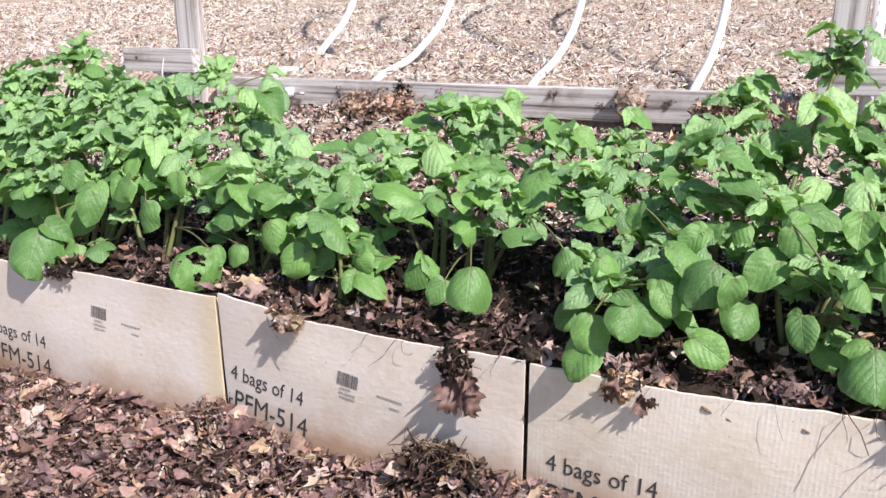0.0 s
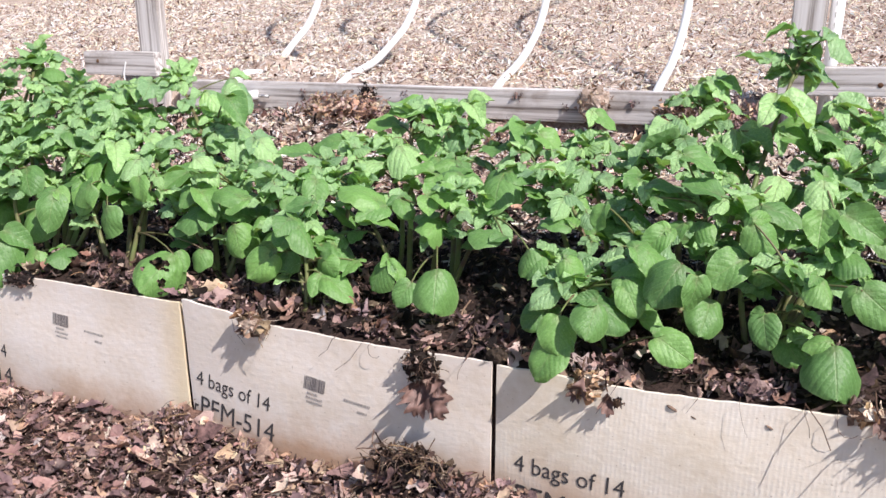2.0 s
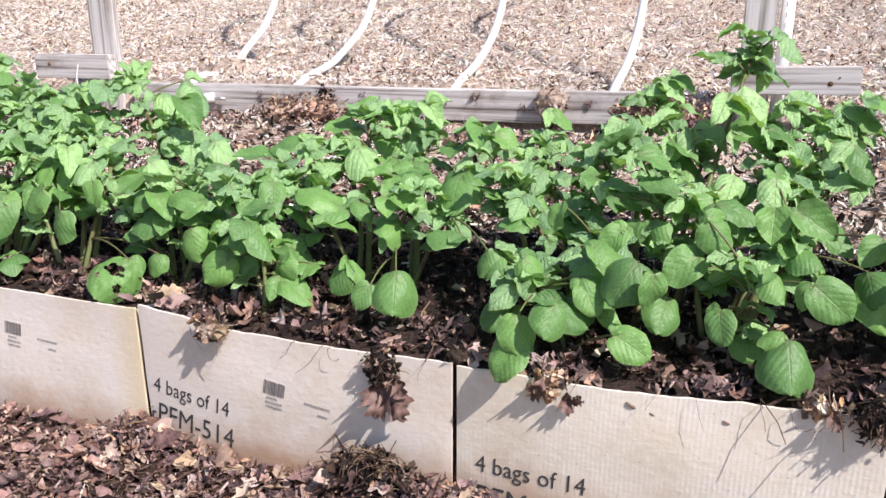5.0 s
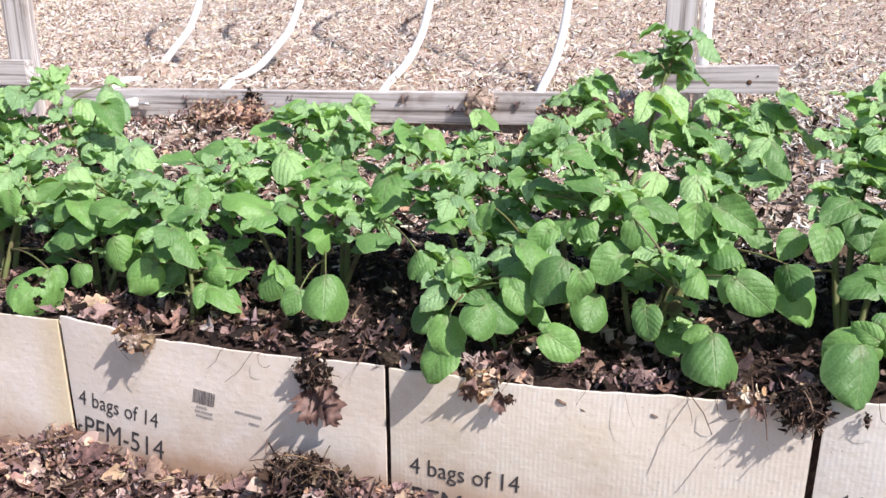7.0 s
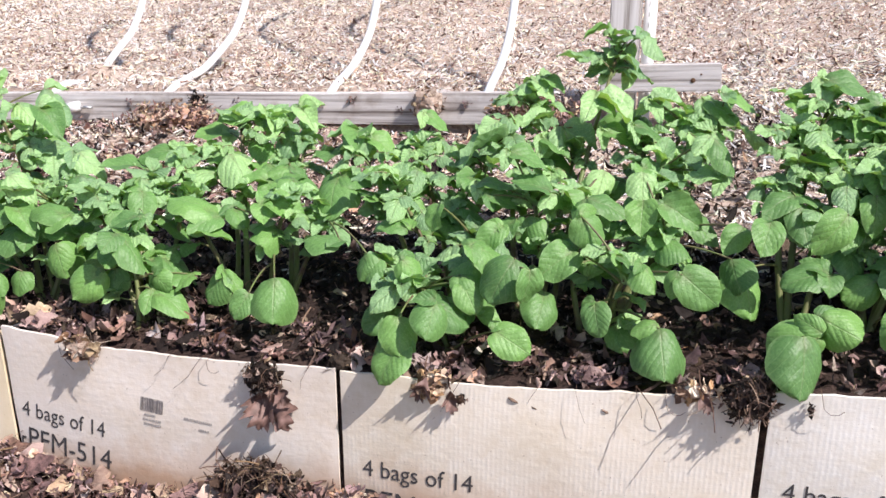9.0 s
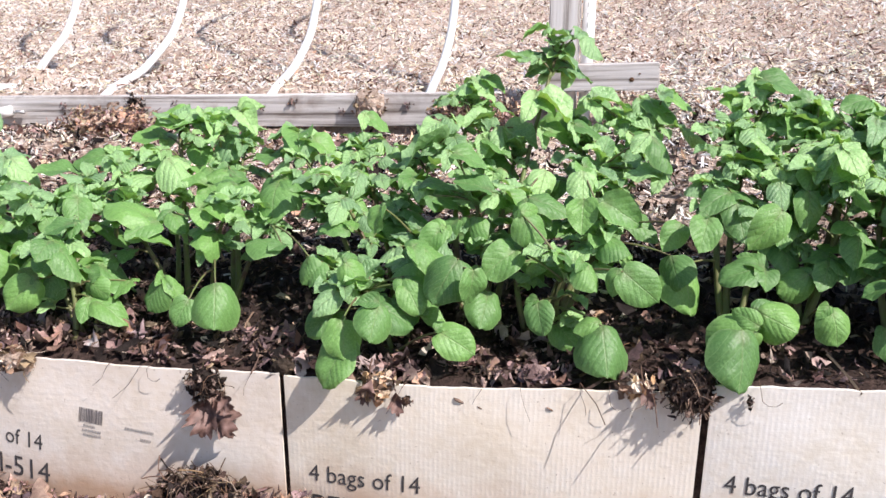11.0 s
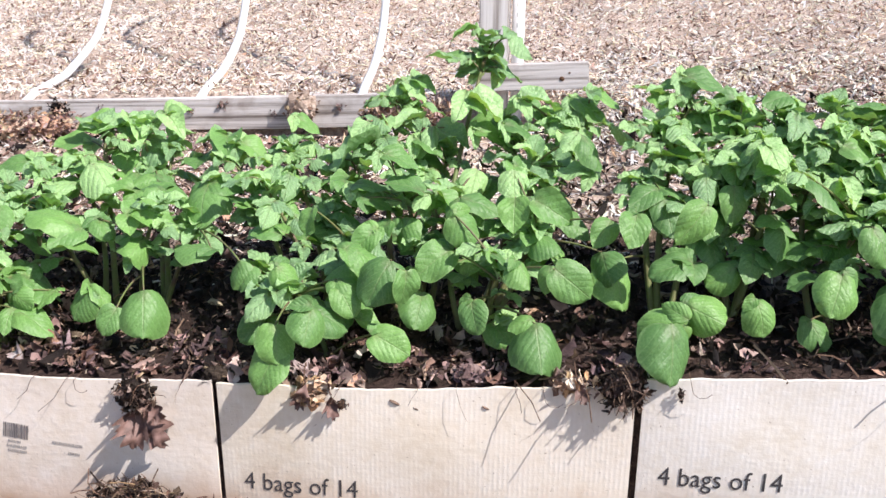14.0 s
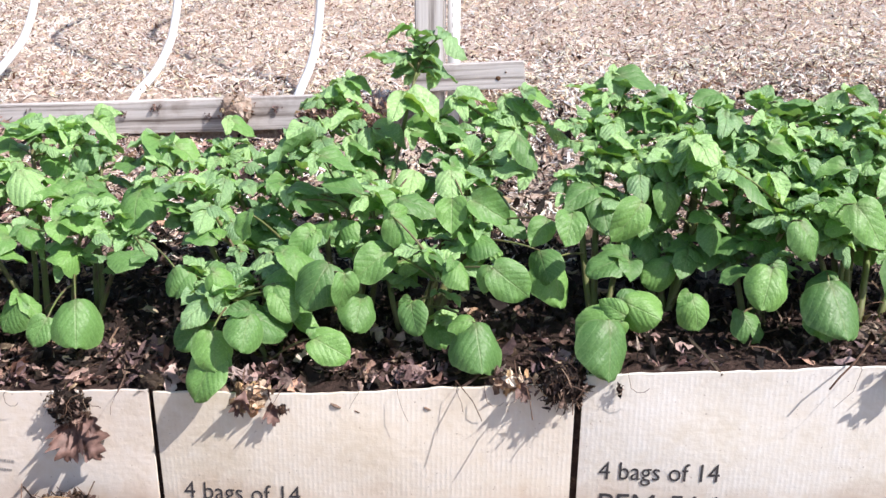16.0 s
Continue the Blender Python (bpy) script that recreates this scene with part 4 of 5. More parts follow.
def shoot(rng, bm, pts, holder, first, step, small=1.0):
    """Compound leaves up a stem and a tuft of young ones at its end."""
    n = len(pts) - 1
    foot, top = pts[0], pts[-1]
    turn = rng.uniform(0, 6.28)
    count = max(3, int((top - foot).length * (1 - first) / step))
    for i in range(count):
        s = first + (0.97 - first) * i / (count - 1)
        k = min(n - 1, int(s * n))
        p = pts[k].lerp(pts[k + 1], s * n - k)
        turn += 2.4 + rng.uniform(-0.4, 0.4)
        out = Vector((math.cos(turn), math.sin(turn), 0))
        late = (s - first) / (1 - first)
        if rng.random() < 0.46:
            compound_leaf(rng, bm, p, row_turn((math.cos(turn * 1.7), -0.4 - 0.6 * rng.random(), 0)).normalized(), small * rng.uniform(0.03, 0.055), small * rng.uniform(0.024, 0.036), holder, True)
            continue
        compound_leaf(rng, bm, p, out, small * rng.uniform(0.045, 0.075) * (1.1 - 0.5 * late), small * rng.uniform(0.046, 0.066) * (1.05 - 0.34 * late), holder, late > 0.45)
    for i in range(9):
        turn += 2.4
        out = Vector((math.cos(turn), math.sin(turn), 0))
        ahead = out + Vector((0, 0, rng.uniform(0.4, 1.5)))
        leaf(YOUNG, rng, top + Vector((0, 0, 0.004 * i - 0.01)), ahead, Vector((0, 0, 1)) - out * 0.5 + SUN_FROM * 0.8, small * rng.uniform(0.028, 0.046), holder)


def rosette(rng, bm, root, out, holder):
    """A young side shoot in a leaf's armpit: a short stalk with a tight tuft of crinkled leaflets."""
    up = Vector((0, 0, 1))
    top = root + out * rng.uniform(0.014, 0.036) + up * rng.uniform(0.008, 0.028)
    tube(bm, curve_points(root, root.lerp(top, 0.5) - up * 0.004, top, 3), [0.0017, 0.0015, 0.0013, 0.0011], 5)
    turn = rng.uniform(0, 6.28)
    for i in range(7):
        turn += 2.4
        away = Vector((math.cos(turn), math.sin(turn), 0))
        ahead = away + out * 0.35 + up * rng.uniform(-0.1, 1.0)
        leaf(YOUNG if i % 3 else SLIM, rng, top + up * 0.0025 * i, ahead, up - away * 0.4 + SUN_FROM * 0.6, rng.uniform(0.020, 0.036), holder)


def potato_plant(seed, label, lush, stems, leaves, upper):
    """lush: how thickly it is leaved; stems: foot along and behind, top along, behind and above the row; leaves, upper: single large blades with their middle, size and lean."""
    rng, side_rng = random.Random(seed), random.Random(seed + 500)
    plant = empty("potato_plant", label, "potato plant", "potato plants")
    made = []
    for fu, fv, tu, tv, tz in stems:
        foot = row(fu, fv, ground_height(fu, fv) - 0.012)
        top = row(tu, tv, tz - 0.030)
        high = top.z - foot.z
        foot += Vector((rng.uniform(-0.014, 0.014), rng.uniform(-0.025, 0.025), 0))
        bend = foot + (top - foot) * 0.5 + Vector((0, 0, 0.10 * high)) + Vector((rng.uniform(-0.045, 0.045), rng.uniform(-0.03, 0.03), 0))
        pts = curve_points(foot, bend, top, 9)
        bm = bmesh.new()
        holder = new("stem", bpy.data.meshes.new("stem"))
        holder.parent = plant
        lone = tz > 0.6
        thick = 0.0036 + (0.0012 if lone else 0.0018) * min(1.0, high / 0.3)
        tube(bm, pts, [thick * (1.08 - 0.5 * i / 9 + 0.06 * (i % 2)) for i in range(10)], 8)
        made.append((bm, pts, holder))
        shoot(rng, bm, pts, holder, 0.78 if lone and tv > 0.5 else 0.60, 0.022 if lone else 0.0125 / lush, 0.92 if lone and tv > 0.5 else 1.0)
        for at in (3, 5, 6, 7):
            if side_rng.random() < 0.42 and not lone:
                turn = side_rng.uniform(-1.3, 1.3)
                rosette(side_rng, bm, pts[at], row_turn((math.sin(turn), -math.cos(turn), 0)).normalized(), holder)
        if high > 0.12 and not lone:
            for at in (4, 5):
                if rng.random() < 0.65:
                    continue
                turn = rng.uniform(0.0, 6.28)
                out = row_turn((math.cos(turn), math.sin(turn) * 0.8, 0)).normalized()
                compound_leaf(rng, bm, pts[at], out, rng.uniform(0.03, 0.06), rng.uniform(0.045, 0.065), holder, False)
    for n, (u, v, z, size, lean) in enumerate(leaves + upper):
        middle = row(u, v, z)
        high_up = n >= len(leaves) or z > (0.455 if lush >= 0.6 else 0.37)
        swing = radians(lean + rng.uniform(-40, 40))
        broad = size >= 0.074 and z < 0.34
        if broad:
            face = SUN_FROM * 0.75 + row_turn((0.35 * math.sin(5.1 * n + seed), -0.44, (0.22 if v < 0 else 0.52) + 0.14 * math.cos(3.7 * n + seed)))
            ahead = towards(row_turn((math.sin(radians(lean)), -0.6, -math.cos(radians(lean)))), face)
        elif high_up:
            face = SUN_FROM * rng.uniform(0.2, 0.6) + row_turn((rng.uniform(-0.45, 0.45), rng.uniform(-0.45, 0.3), 0.9))
            ahead = towards(row_turn((math.sin(swing) * 1.1, rng.uniform(-0.8, 0.1), -math.cos(swing) * rng.uniform(-0.2, 0.5))), face)
        else:
            face = SUN_FROM * rng.uniform(0.1, 0.7) + row_turn((rng.uniform(-0.7, 0.55), rng.uniform(-0.85, -0.3), rng.uniform(0.05, 0.75)))
            ahead = towards(row_turn((math.sin(swing), -0.75, -math.cos(swing) * 0.9)), face)
        base = middle - ahead * size * 0.5
        bm, pts, holder = min(made, key=lambda s: min((p - base).length for p in s[1]))
        kind = (ROUND if z < 0.37 or rng.random() < 0.6 else OVATE) if z < 0.43 else (YOUNG if rng.random() < 0.4 else OVATE)
        if broad:
            kind = ROUND[:3:2]
        if n == 0 and "holed" in label:
            kind = HOLED
        leaf(kind, rng, base, ahead, face, size * (0.92 if z > 0.57 and v > 0.5 else 0.98 if high_up else 0.90 if broad else 0.94), holder)
        across = ahead.cross(face).normalized()
        for sign in (-1, 1):
            if (high_up and rng.random() < 0.8) or rng.random() < 0.3:
                k = rng.uniform(0.55, 0.8) if high_up else rng.uniform(0.35, 0.62)
                leaf(SLIM if z > 0.45 else OVATE, rng, base - ahead * size * 0.12, across * sign + ahead * rng.uniform(0.2, 0.8), face + across * sign * rng.uniform(-0.5, 0.2), size * k, holder)
        near = min(pts, key=lambda p: (p - base).length + 1.5 * max(0.0, p.z - base.z))
        half = near.lerp(base, 0.5) + Vector((0, 0, 0.12 * (near - base).length))
        line = curve_points(near, half, base, 6)
        tube(bm, line, [0.0022 - 0.00016 * i for i in range(7)], 5)
    for bm, _, holder in made:
        bm.to_mesh(holder.data)
        bm.free()
        holder.data.materials.append(STEM)
        holder.data.polygons.foreach_set("use_smooth", [True] * len(holder.data.polygons))
    return plant


potato_plant(31, "bushy green potato plant at the end of the row", 1.00,
             [(-1.556, 0.12, -1.528, 0.2, 0.546), (-1.516, 0.15, -1.507, 0.28, 0.584), (-1.358, 0.1, -1.358, 0.22, 0.523), (-1.729, 0.15, -1.617, 0.2, 0.569), (-1.469, 0.2, -1.345, 0.34, 0.65), (-1.455, 0.16, -1.42, 0.3, 0.589), (-1.328, 0.12, -1.469, 0.26, 0.563), (-1.309, 0.12, -1.288, 0.22, 0.526)],
             [(-1.352, 0.1, 0.378, 0.071, 0), (-1.361, 0.15, 0.451, 0.066, 0)],
             [(-1.509, 0.3, 0.6, 0.067, -30), (-1.41, 0.22, 0.49, 0.068, -40), (-1.478, 0.25, 0.552, 0.063, 40), (-1.31, 0.14, 0.395, 0.066, -70), (-1.347, 0.1, 0.291, 0.072, -20)])
potato_plant(32, "bushy potato plant with broad round lower leaves", 0.95,
             [(-1.218, 0.1, -1.398, 0.24, 0.531), (-1.15, 0.1, -1.343, 0.32, 0.637), (-1.131, 0.12, -1.19, 0.26, 0.57), (-1.143, 0.08, -1.201, 0.12, 0.479), (-1.13, 0.14, -1.135, 0.3, 0.565), (-1.145, 0.14, -1.216, 0.32, 0.59), (-1.129, 0.14, -1.097, 0.32, 0.574), (-1.112, 0.14, -1.026, 0.26, 0.516)],
             [(-1.164, -0.01, 0.287, 0.108, 0), (-1.123, 0.04, 0.266, 0.062, 0), (-1.163, 0.1, 0.416, 0.065, 20), (-1.064, 0.06, 0.377, 0.072, -10), (-1.08, 0.12, 0.455, 0.075, -70), (-1.153, 0.09, 0.331, 0.071, 10), (-1.002, 0.08, 0.41, 0.059, -40), (-1.336, 0.32, 0.631, 0.075, 0), (-0.943, 0.07, 0.357, 0.068, -20), (-1.27, 0.12, 0.317, 0.071, 0)],
             [(-1.281, 0.32, 0.601, 0.059, 60), (-1.373, 0.26, 0.547, 0.081, -60), (-1.277, 0.28, 0.53, 0.076, 20), (-1.272, 0.2, 0.496, 0.06, 30), (-1.059, 0.05, 0.294, 0.046, 30), (-1.404, 0.24, 0.505, 0.062, -30), (-1.119, 0.2, 0.483, 0.063, 50), (-1.288, 0.1, 0.358, 0.065, -50)])
potato_plant(33, "potato plant with a holed leaf near the ground", 0.80,
             [(-0.966, 0.13, -1.076, 0.3, 0.537), (-0.952, 0.13, -1.01, 0.26, 0.517), (-0.978, 0.12, -1.071, 0.2, 0.491), (-0.944, 0.13, -0.929, 0.22, 0.471)],
             [(-0.781, 0.02, 0.296, 0.091, -30), (-0.877, 0.1, 0.42, 0.047, 30), (-1.080, 0.27, 0.535, 0.070, 50), (-1.151, 0.3, 0.564, 0.078, 70), (-0.751, 0.1, 0.294, 0.042, 0)],
             [(-1.083, 0.28, 0.548, 0.073, 30), (-1.024, 0.3, 0.521, 0.061, 20), (-1.112, 0.28, 0.533, 0.059, -80), (-0.966, 0.15, 0.468, 0.067, 40), (-0.924, 0.14, 0.451, 0.049, 30), (-1.01, 0.3, 0.568, 0.058, -20), (-1.097, 0.22, 0.504, 0.058, -40)])
potato_plant(34, "open potato plant with wide-spread stems", 0.55,
             [(-0.729, 0.15, -0.999, 0.38, 0.602), (-0.736, 0.15, -0.895, 0.36, 0.514), (-0.725, 0.15, -0.746, 0.22, 0.426), (-0.734, 0.14, -0.854, 0.18, 0.395), (-0.722, 0.15, -0.792, 0.34, 0.464)],
             [(-0.789, 0.12, 0.459, 0.082, -80), (-0.797, 0.3, 0.538, 0.073, 30), (-0.804, 0.3, 0.461, 0.079, 60), (-0.663, 0.1, 0.337, 0.06, 20), (-0.736, 0.12, 0.404, 0.061, 80), (-0.779, 0.12, 0.374, 0.063, -80)],
             [(-0.987, 0.4, 0.594, 0.055, 0), (-0.9, 0.36, 0.543, 0.06, 20), (-0.854, 0.4, 0.553, 0.082, 80), (-0.722, 0.3, 0.459, 0.068, 70), (-0.747, 0.14, 0.457, 0.062, 40), (-1.027, 0.4, 0.575, 0.06, -60), (-0.942, 0.36, 0.495, 0.059, -50), (-0.699, 0.14, 0.418, 0.061, -60)])
potato_plant(35, "small low potato plant in leaf mulch", 0.42,
             [(-0.516, 0.11, -0.591, 0.2, 0.442), (-0.516, 0.11, -0.639, 0.18, 0.444), (-0.516, 0.12, -0.568, 0.26, 0.461), (-0.518, 0.1, -0.552, 0.12, 0.394), (-0.52, 0.13, -0.531, 0.3, 0.475)],
             [(-0.579, 0.05, 0.318, 0.064, -20), (-0.492, 0.07, 0.376, 0.068, -10), (-0.529, 0.1, 0.414, 0.046, 10), (-0.583, 0.09, 0.338, 0.049, -30), (-0.547, 0.08, 0.319, 0.039, 20), (-0.475, 0.1, 0.311, 0.038, 40)],
             [(-0.646, 0.2, 0.449, 0.054, 60), (-0.657, 0.3, 0.455, 0.076, -60), (-0.604, 0.34, 0.476, 0.065, -40), (-0.544, 0.22, 0.44, 0.061, 60), (-0.578, 0.38, 0.463, 0.051, 0), (-0.476, 0.14, 0.312, 0.059, -80), (-0.62, 0.16, 0.418, 0.05, -40), (-0.543, 0.18, 0.419, 0.05, 30)])
potato_plant(36, "dense rounded potato plant with many stems", 0.50,
             [(-0.424, 0.25, -0.526, 0.4, 0.465), (-0.39, 0.24, -0.474, 0.42, 0.529), (-0.335, 0.28, -0.412, 0.44, 0.522), (-0.322, 0.3, -0.362, 0.46, 0.488), (-0.363, 0.22, -0.491, 0.25, 0.426), (-0.31, 0.25, -0.243, 0.26, 0.401), (-0.34, 0.22, -0.299, 0.22, 0.437)],
             [(-0.392, 0.12, 0.296, 0.055, 0), (-0.253, 0.06, 0.31, 0.075, 10), (-0.31, 0.06, 0.296, 0.045, -40), (-0.445, 0.18, 0.425, 0.078, -70), (-0.396, 0.15, 0.381, 0.067, 40), (-0.425, 0.3, 0.465, 0.077, 60), (-0.289, 0.2, 0.412, 0.068, 60), (-0.231, 0.26, 0.428, 0.080, 40), (-0.205, 0.15, 0.384, 0.054, -60), (-0.125, 0.1, 0.355, 0.043, -20), (-0.48, 0.42, 0.521, 0.076, -60), (-0.409, 0.42, 0.51, 0.075, 30), (-0.48, 0.36, 0.465, 0.064, -60), (-0.291, 0.4, 0.456, 0.062, 40)],
             [(-0.373, 0.42, 0.481, 0.066, 30), (-0.352, 0.45, 0.515, 0.064, 40), (-0.392, 0.28, 0.436, 0.058, -60), (-0.307, 0.25, 0.439, 0.041, 0), (-0.374, 0.2, 0.395, 0.043, 30), (-0.36, 0.14, 0.305, 0.04, 30), (-0.537, 0.42, 0.488, 0.066, -50), (-0.428, 0.4, 0.47, 0.064, 40), (-0.495, 0.3, 0.445, 0.052, -70), (-0.283, 0.28, 0.433, 0.059, 60), (-0.311, 0.18, 0.373, 0.047, -20)])
potato_plant(37, "large potato plant with blue-green lower sprays", 0.64,
             [(-0.01, 0.12, -0.226, 0.4, 0.485), (-0.005, 0.12, -0.123, 0.28, 0.454), (0.002, 0.14, -0.129, 0.42, 0.481), (0.011, 0.16, -0.047, 0.42, 0.455), (0.014, 0.18, -0.005, 0.44, 0.473), (-0.0, 0.1, -0.032, 0.1, 0.35), (0.015, 0.14, 0.031, 0.2, 0.396), (-0.0, 0.1, -0.096, 0.16, 0.358)],
             [(0.022, -0.025, 0.330, 0.054, 0), (-0.027, -0.015, 0.297, 0.057, -20), (-0.041, -0.030, 0.266, 0.065, -60), (0.104, 0.05, 0.368, 0.07, -20), (0.145, 0.04, 0.357, 0.05, 10), (0.064, 0.14, 0.396, 0.045, -50), (-0.023, 0.14, 0.426, 0.04, 0), (-0.001, 0.36, 0.486, 0.093, -60), (-0.035, 0.08, 0.358, 0.045, 60), (-0.237, 0.4, 0.492, 0.076, 50), (0.124, 0.03, 0.28, 0.058, 80), (-0.099, 0.45, 0.506, 0.05, 0), (-0.111, 0.1, 0.349, 0.043, -30), (-0.088, 0.07, 0.281, 0.051, -70), (0.055, 0.06, 0.332, 0.048, 40)],
             [(-0.184, 0.4, 0.472, 0.058, 60), (-0.168, 0.3, 0.446, 0.055, -70), (-0.17, 0.28, 0.419, 0.049, -50), (-0.099, 0.3, 0.439, 0.052, 20), (-0.044, 0.34, 0.44, 0.068, -80), (0.036, 0.28, 0.428, 0.064, 50), (0.054, 0.3, 0.47, 0.055, 60), (-0.106, 0.45, 0.473, 0.052, -30), (-0.096, 0.18, 0.399, 0.046, -60), (0.034, 0.1, 0.365, 0.05, -60), (0.08, 0.1, 0.385, 0.057, 80), (0.035, 0.05, 0.307, 0.056, 60), (0.056, 0.08, 0.351, 0.042, 20), (-0.149, 0.42, 0.469, 0.05, -20)])
potato_plant(38, "tall potato plant with one shoot above the rest", 0.72,
             [(0.123, 0.2, 0.113, 0.24, 0.452), (0.123, 0.2, 0.061, 0.5, 0.555), (0.137, 0.22, 0.202, 0.55, 0.633), (0.137, 0.22, 0.148, 0.44, 0.475)],
             [(0.116, 0.2, 0.463, 0.061, -80), (0.109, 0.22, 0.497, 0.06, 30), (0.113, 0.18, 0.394, 0.051, -30), (0.153, 0.1, 0.303, 0.062, 10), (0.224, 0.42, 0.536, 0.08, 70), (0.125, 0.4, 0.475, 0.057, 60), (0.161, 0.42, 0.489, 0.067, 80), (0.08, 0.44, 0.517, 0.058, -40), (0.078, 0.18, 0.394, 0.051, -40)],
             [(0.002, 0.5, 0.476, 0.059, 80), (0.055, 0.24, 0.453, 0.063, 50), (0.072, 0.22, 0.429, 0.045, 40), (0.151, 0.22, 0.438, 0.045, 20), (0.031, 0.5, 0.564, 0.062, -80), (0.083, 0.5, 0.555, 0.062, 40), (0.113, 0.5, 0.522, 0.052, 60), (0.188, 0.2, 0.433, 0.051, 60), (0.157, 0.55, 0.649, 0.05, -60), (0.146, 0.55, 0.617, 0.059, -40), (0.187, 0.55, 0.591, 0.077, -20), (0.273, 0.55, 0.63, 0.062, 80), (0.205, 0.55, 0.642, 0.044, 20), (0.222, 0.55, 0.61, 0.044, 40), (0.098, 0.52, 0.561, 0.05, 60), (0.166, 0.55, 0.574, 0.051, -70)])
potato_plant(39, "tall leafy potato plant with spreading tops", 0.60,
             [(0.212, 0.2, 0.18, 0.26, 0.444), (0.232, 0.22, 0.267, 0.42, 0.496), (0.246, 0.22, 0.332, 0.46, 0.524), (0.246, 0.22, 0.381, 0.48, 0.519), (0.24, 0.18, 0.315, 0.2, 0.423), (0.248, 0.14, 0.27, 0.12, 0.381), (0.237, 0.22, 0.299, 0.34, 0.48)],
             [(0.172, 0.12, 0.372, 0.062, -20), (0.234, 0.07, 0.305, 0.048, 30), (0.372, 0.06, 0.36, 0.063, 40), (0.332, 0.02, 0.285, 0.075, 10), (0.215, 0.14, 0.408, 0.054, 30), (0.341, 0.16, 0.433, 0.069, 60), (0.284, 0.15, 0.43, 0.057, 40), (0.41, 0.12, 0.412, 0.049, 0), (0.28, 0.38, 0.506, 0.058, 20), (0.28, 0.22, 0.453, 0.06, -20), (0.417, 0.14, 0.353, 0.057, 30), (0.272, 0.1, 0.266, 0.049, 60), (0.398, 0.3, 0.491, 0.062, 70)],
             [(0.212, 0.3, 0.441, 0.056, -20), (0.232, 0.2, 0.437, 0.061, 40), (0.263, 0.24, 0.43, 0.045, -30), (0.303, 0.28, 0.449, 0.055, 60), (0.364, 0.3, 0.456, 0.055, -50), (0.345, 0.34, 0.463, 0.055, 20), (0.303, 0.44, 0.547, 0.059, 20), (0.392, 0.46, 0.53, 0.07, 60), (0.42, 0.46, 0.539, 0.06, 60), (0.23, 0.4, 0.492, 0.059, 60), (0.306, 0.08, 0.368, 0.042, 10), (0.273, 0.1, 0.38, 0.035, 20), (0.333, 0.44, 0.519, 0.058, -40), (0.363, 0.4, 0.488, 0.057, 30), (0.334, 0.14, 0.398, 0.049, 50), (0.241, 0.46, 0.502, 0.057, -40), (0.294, 0.46, 0.52, 0.058, 40), (0.209, 0.48, 0.509, 0.055, -60), (0.275, 0.42, 0.485, 0.053, 20)])
potato_plant(40, "dense potato plant with a large hanging leaf", 0.80,
             [(0.508, 0.18, 0.497, 0.36, 0.53), (0.512, 0.18, 0.545, 0.42, 0.563), (0.608, 0.2, 0.621, 0.36, 0.526), (0.617, 0.2, 0.682, 0.36, 0.533), (0.629, 0.2, 0.676, 0.26, 0.476), (0.612, 0.2, 0.573, 0.3, 0.477), (0.612, 0.2, 0.647, 0.3, 0.511), (0.516, 0.18, 0.554, 0.3, 0.496), (0.621, 0.2, 0.62, 0.42, 0.546)],
             [(0.451, 0.1, 0.428, 0.05, -10), (0.532, 0.08, 0.441, 0.062, 0), (0.507, -0.008, 0.287, 0.085, 0), (0.549, 0.05, 0.321, 0.055, 70), (0.624, 0.05, 0.317, 0.047, 10), (0.442, 0.14, 0.326, 0.076, 10), (0.5, 0.03, 0.287, 0.069, 0), (0.6, 0.2, 0.433, 0.055, 20), (0.508, 0.4, 0.54, 0.055, 30), (0.684, 0.38, 0.556, 0.054, -30), (0.582, 0.16, 0.334, 0.05, -60), (0.64, 0.2, 0.483, 0.049, -20)],
             [(0.519, 0.44, 0.568, 0.058, -30), (0.572, 0.42, 0.569, 0.074, 80), (0.599, 0.4, 0.544, 0.048, 20), (0.544, 0.38, 0.522, 0.057, -20), (0.591, 0.36, 0.516, 0.056, 20), (0.65, 0.38, 0.537, 0.056, 60), (0.7, 0.36, 0.53, 0.055, 40), (0.607, 0.24, 0.474, 0.052, -20), (0.666, 0.2, 0.457, 0.059, 50), (0.646, 0.2, 0.5, 0.057, 30), (0.511, 0.15, 0.355, 0.059, -70), (0.578, 0.2, 0.355, 0.051, 10), (0.527, 0.28, 0.484, 0.052, 40), (0.572, 0.28, 0.456, 0.052, -30)])
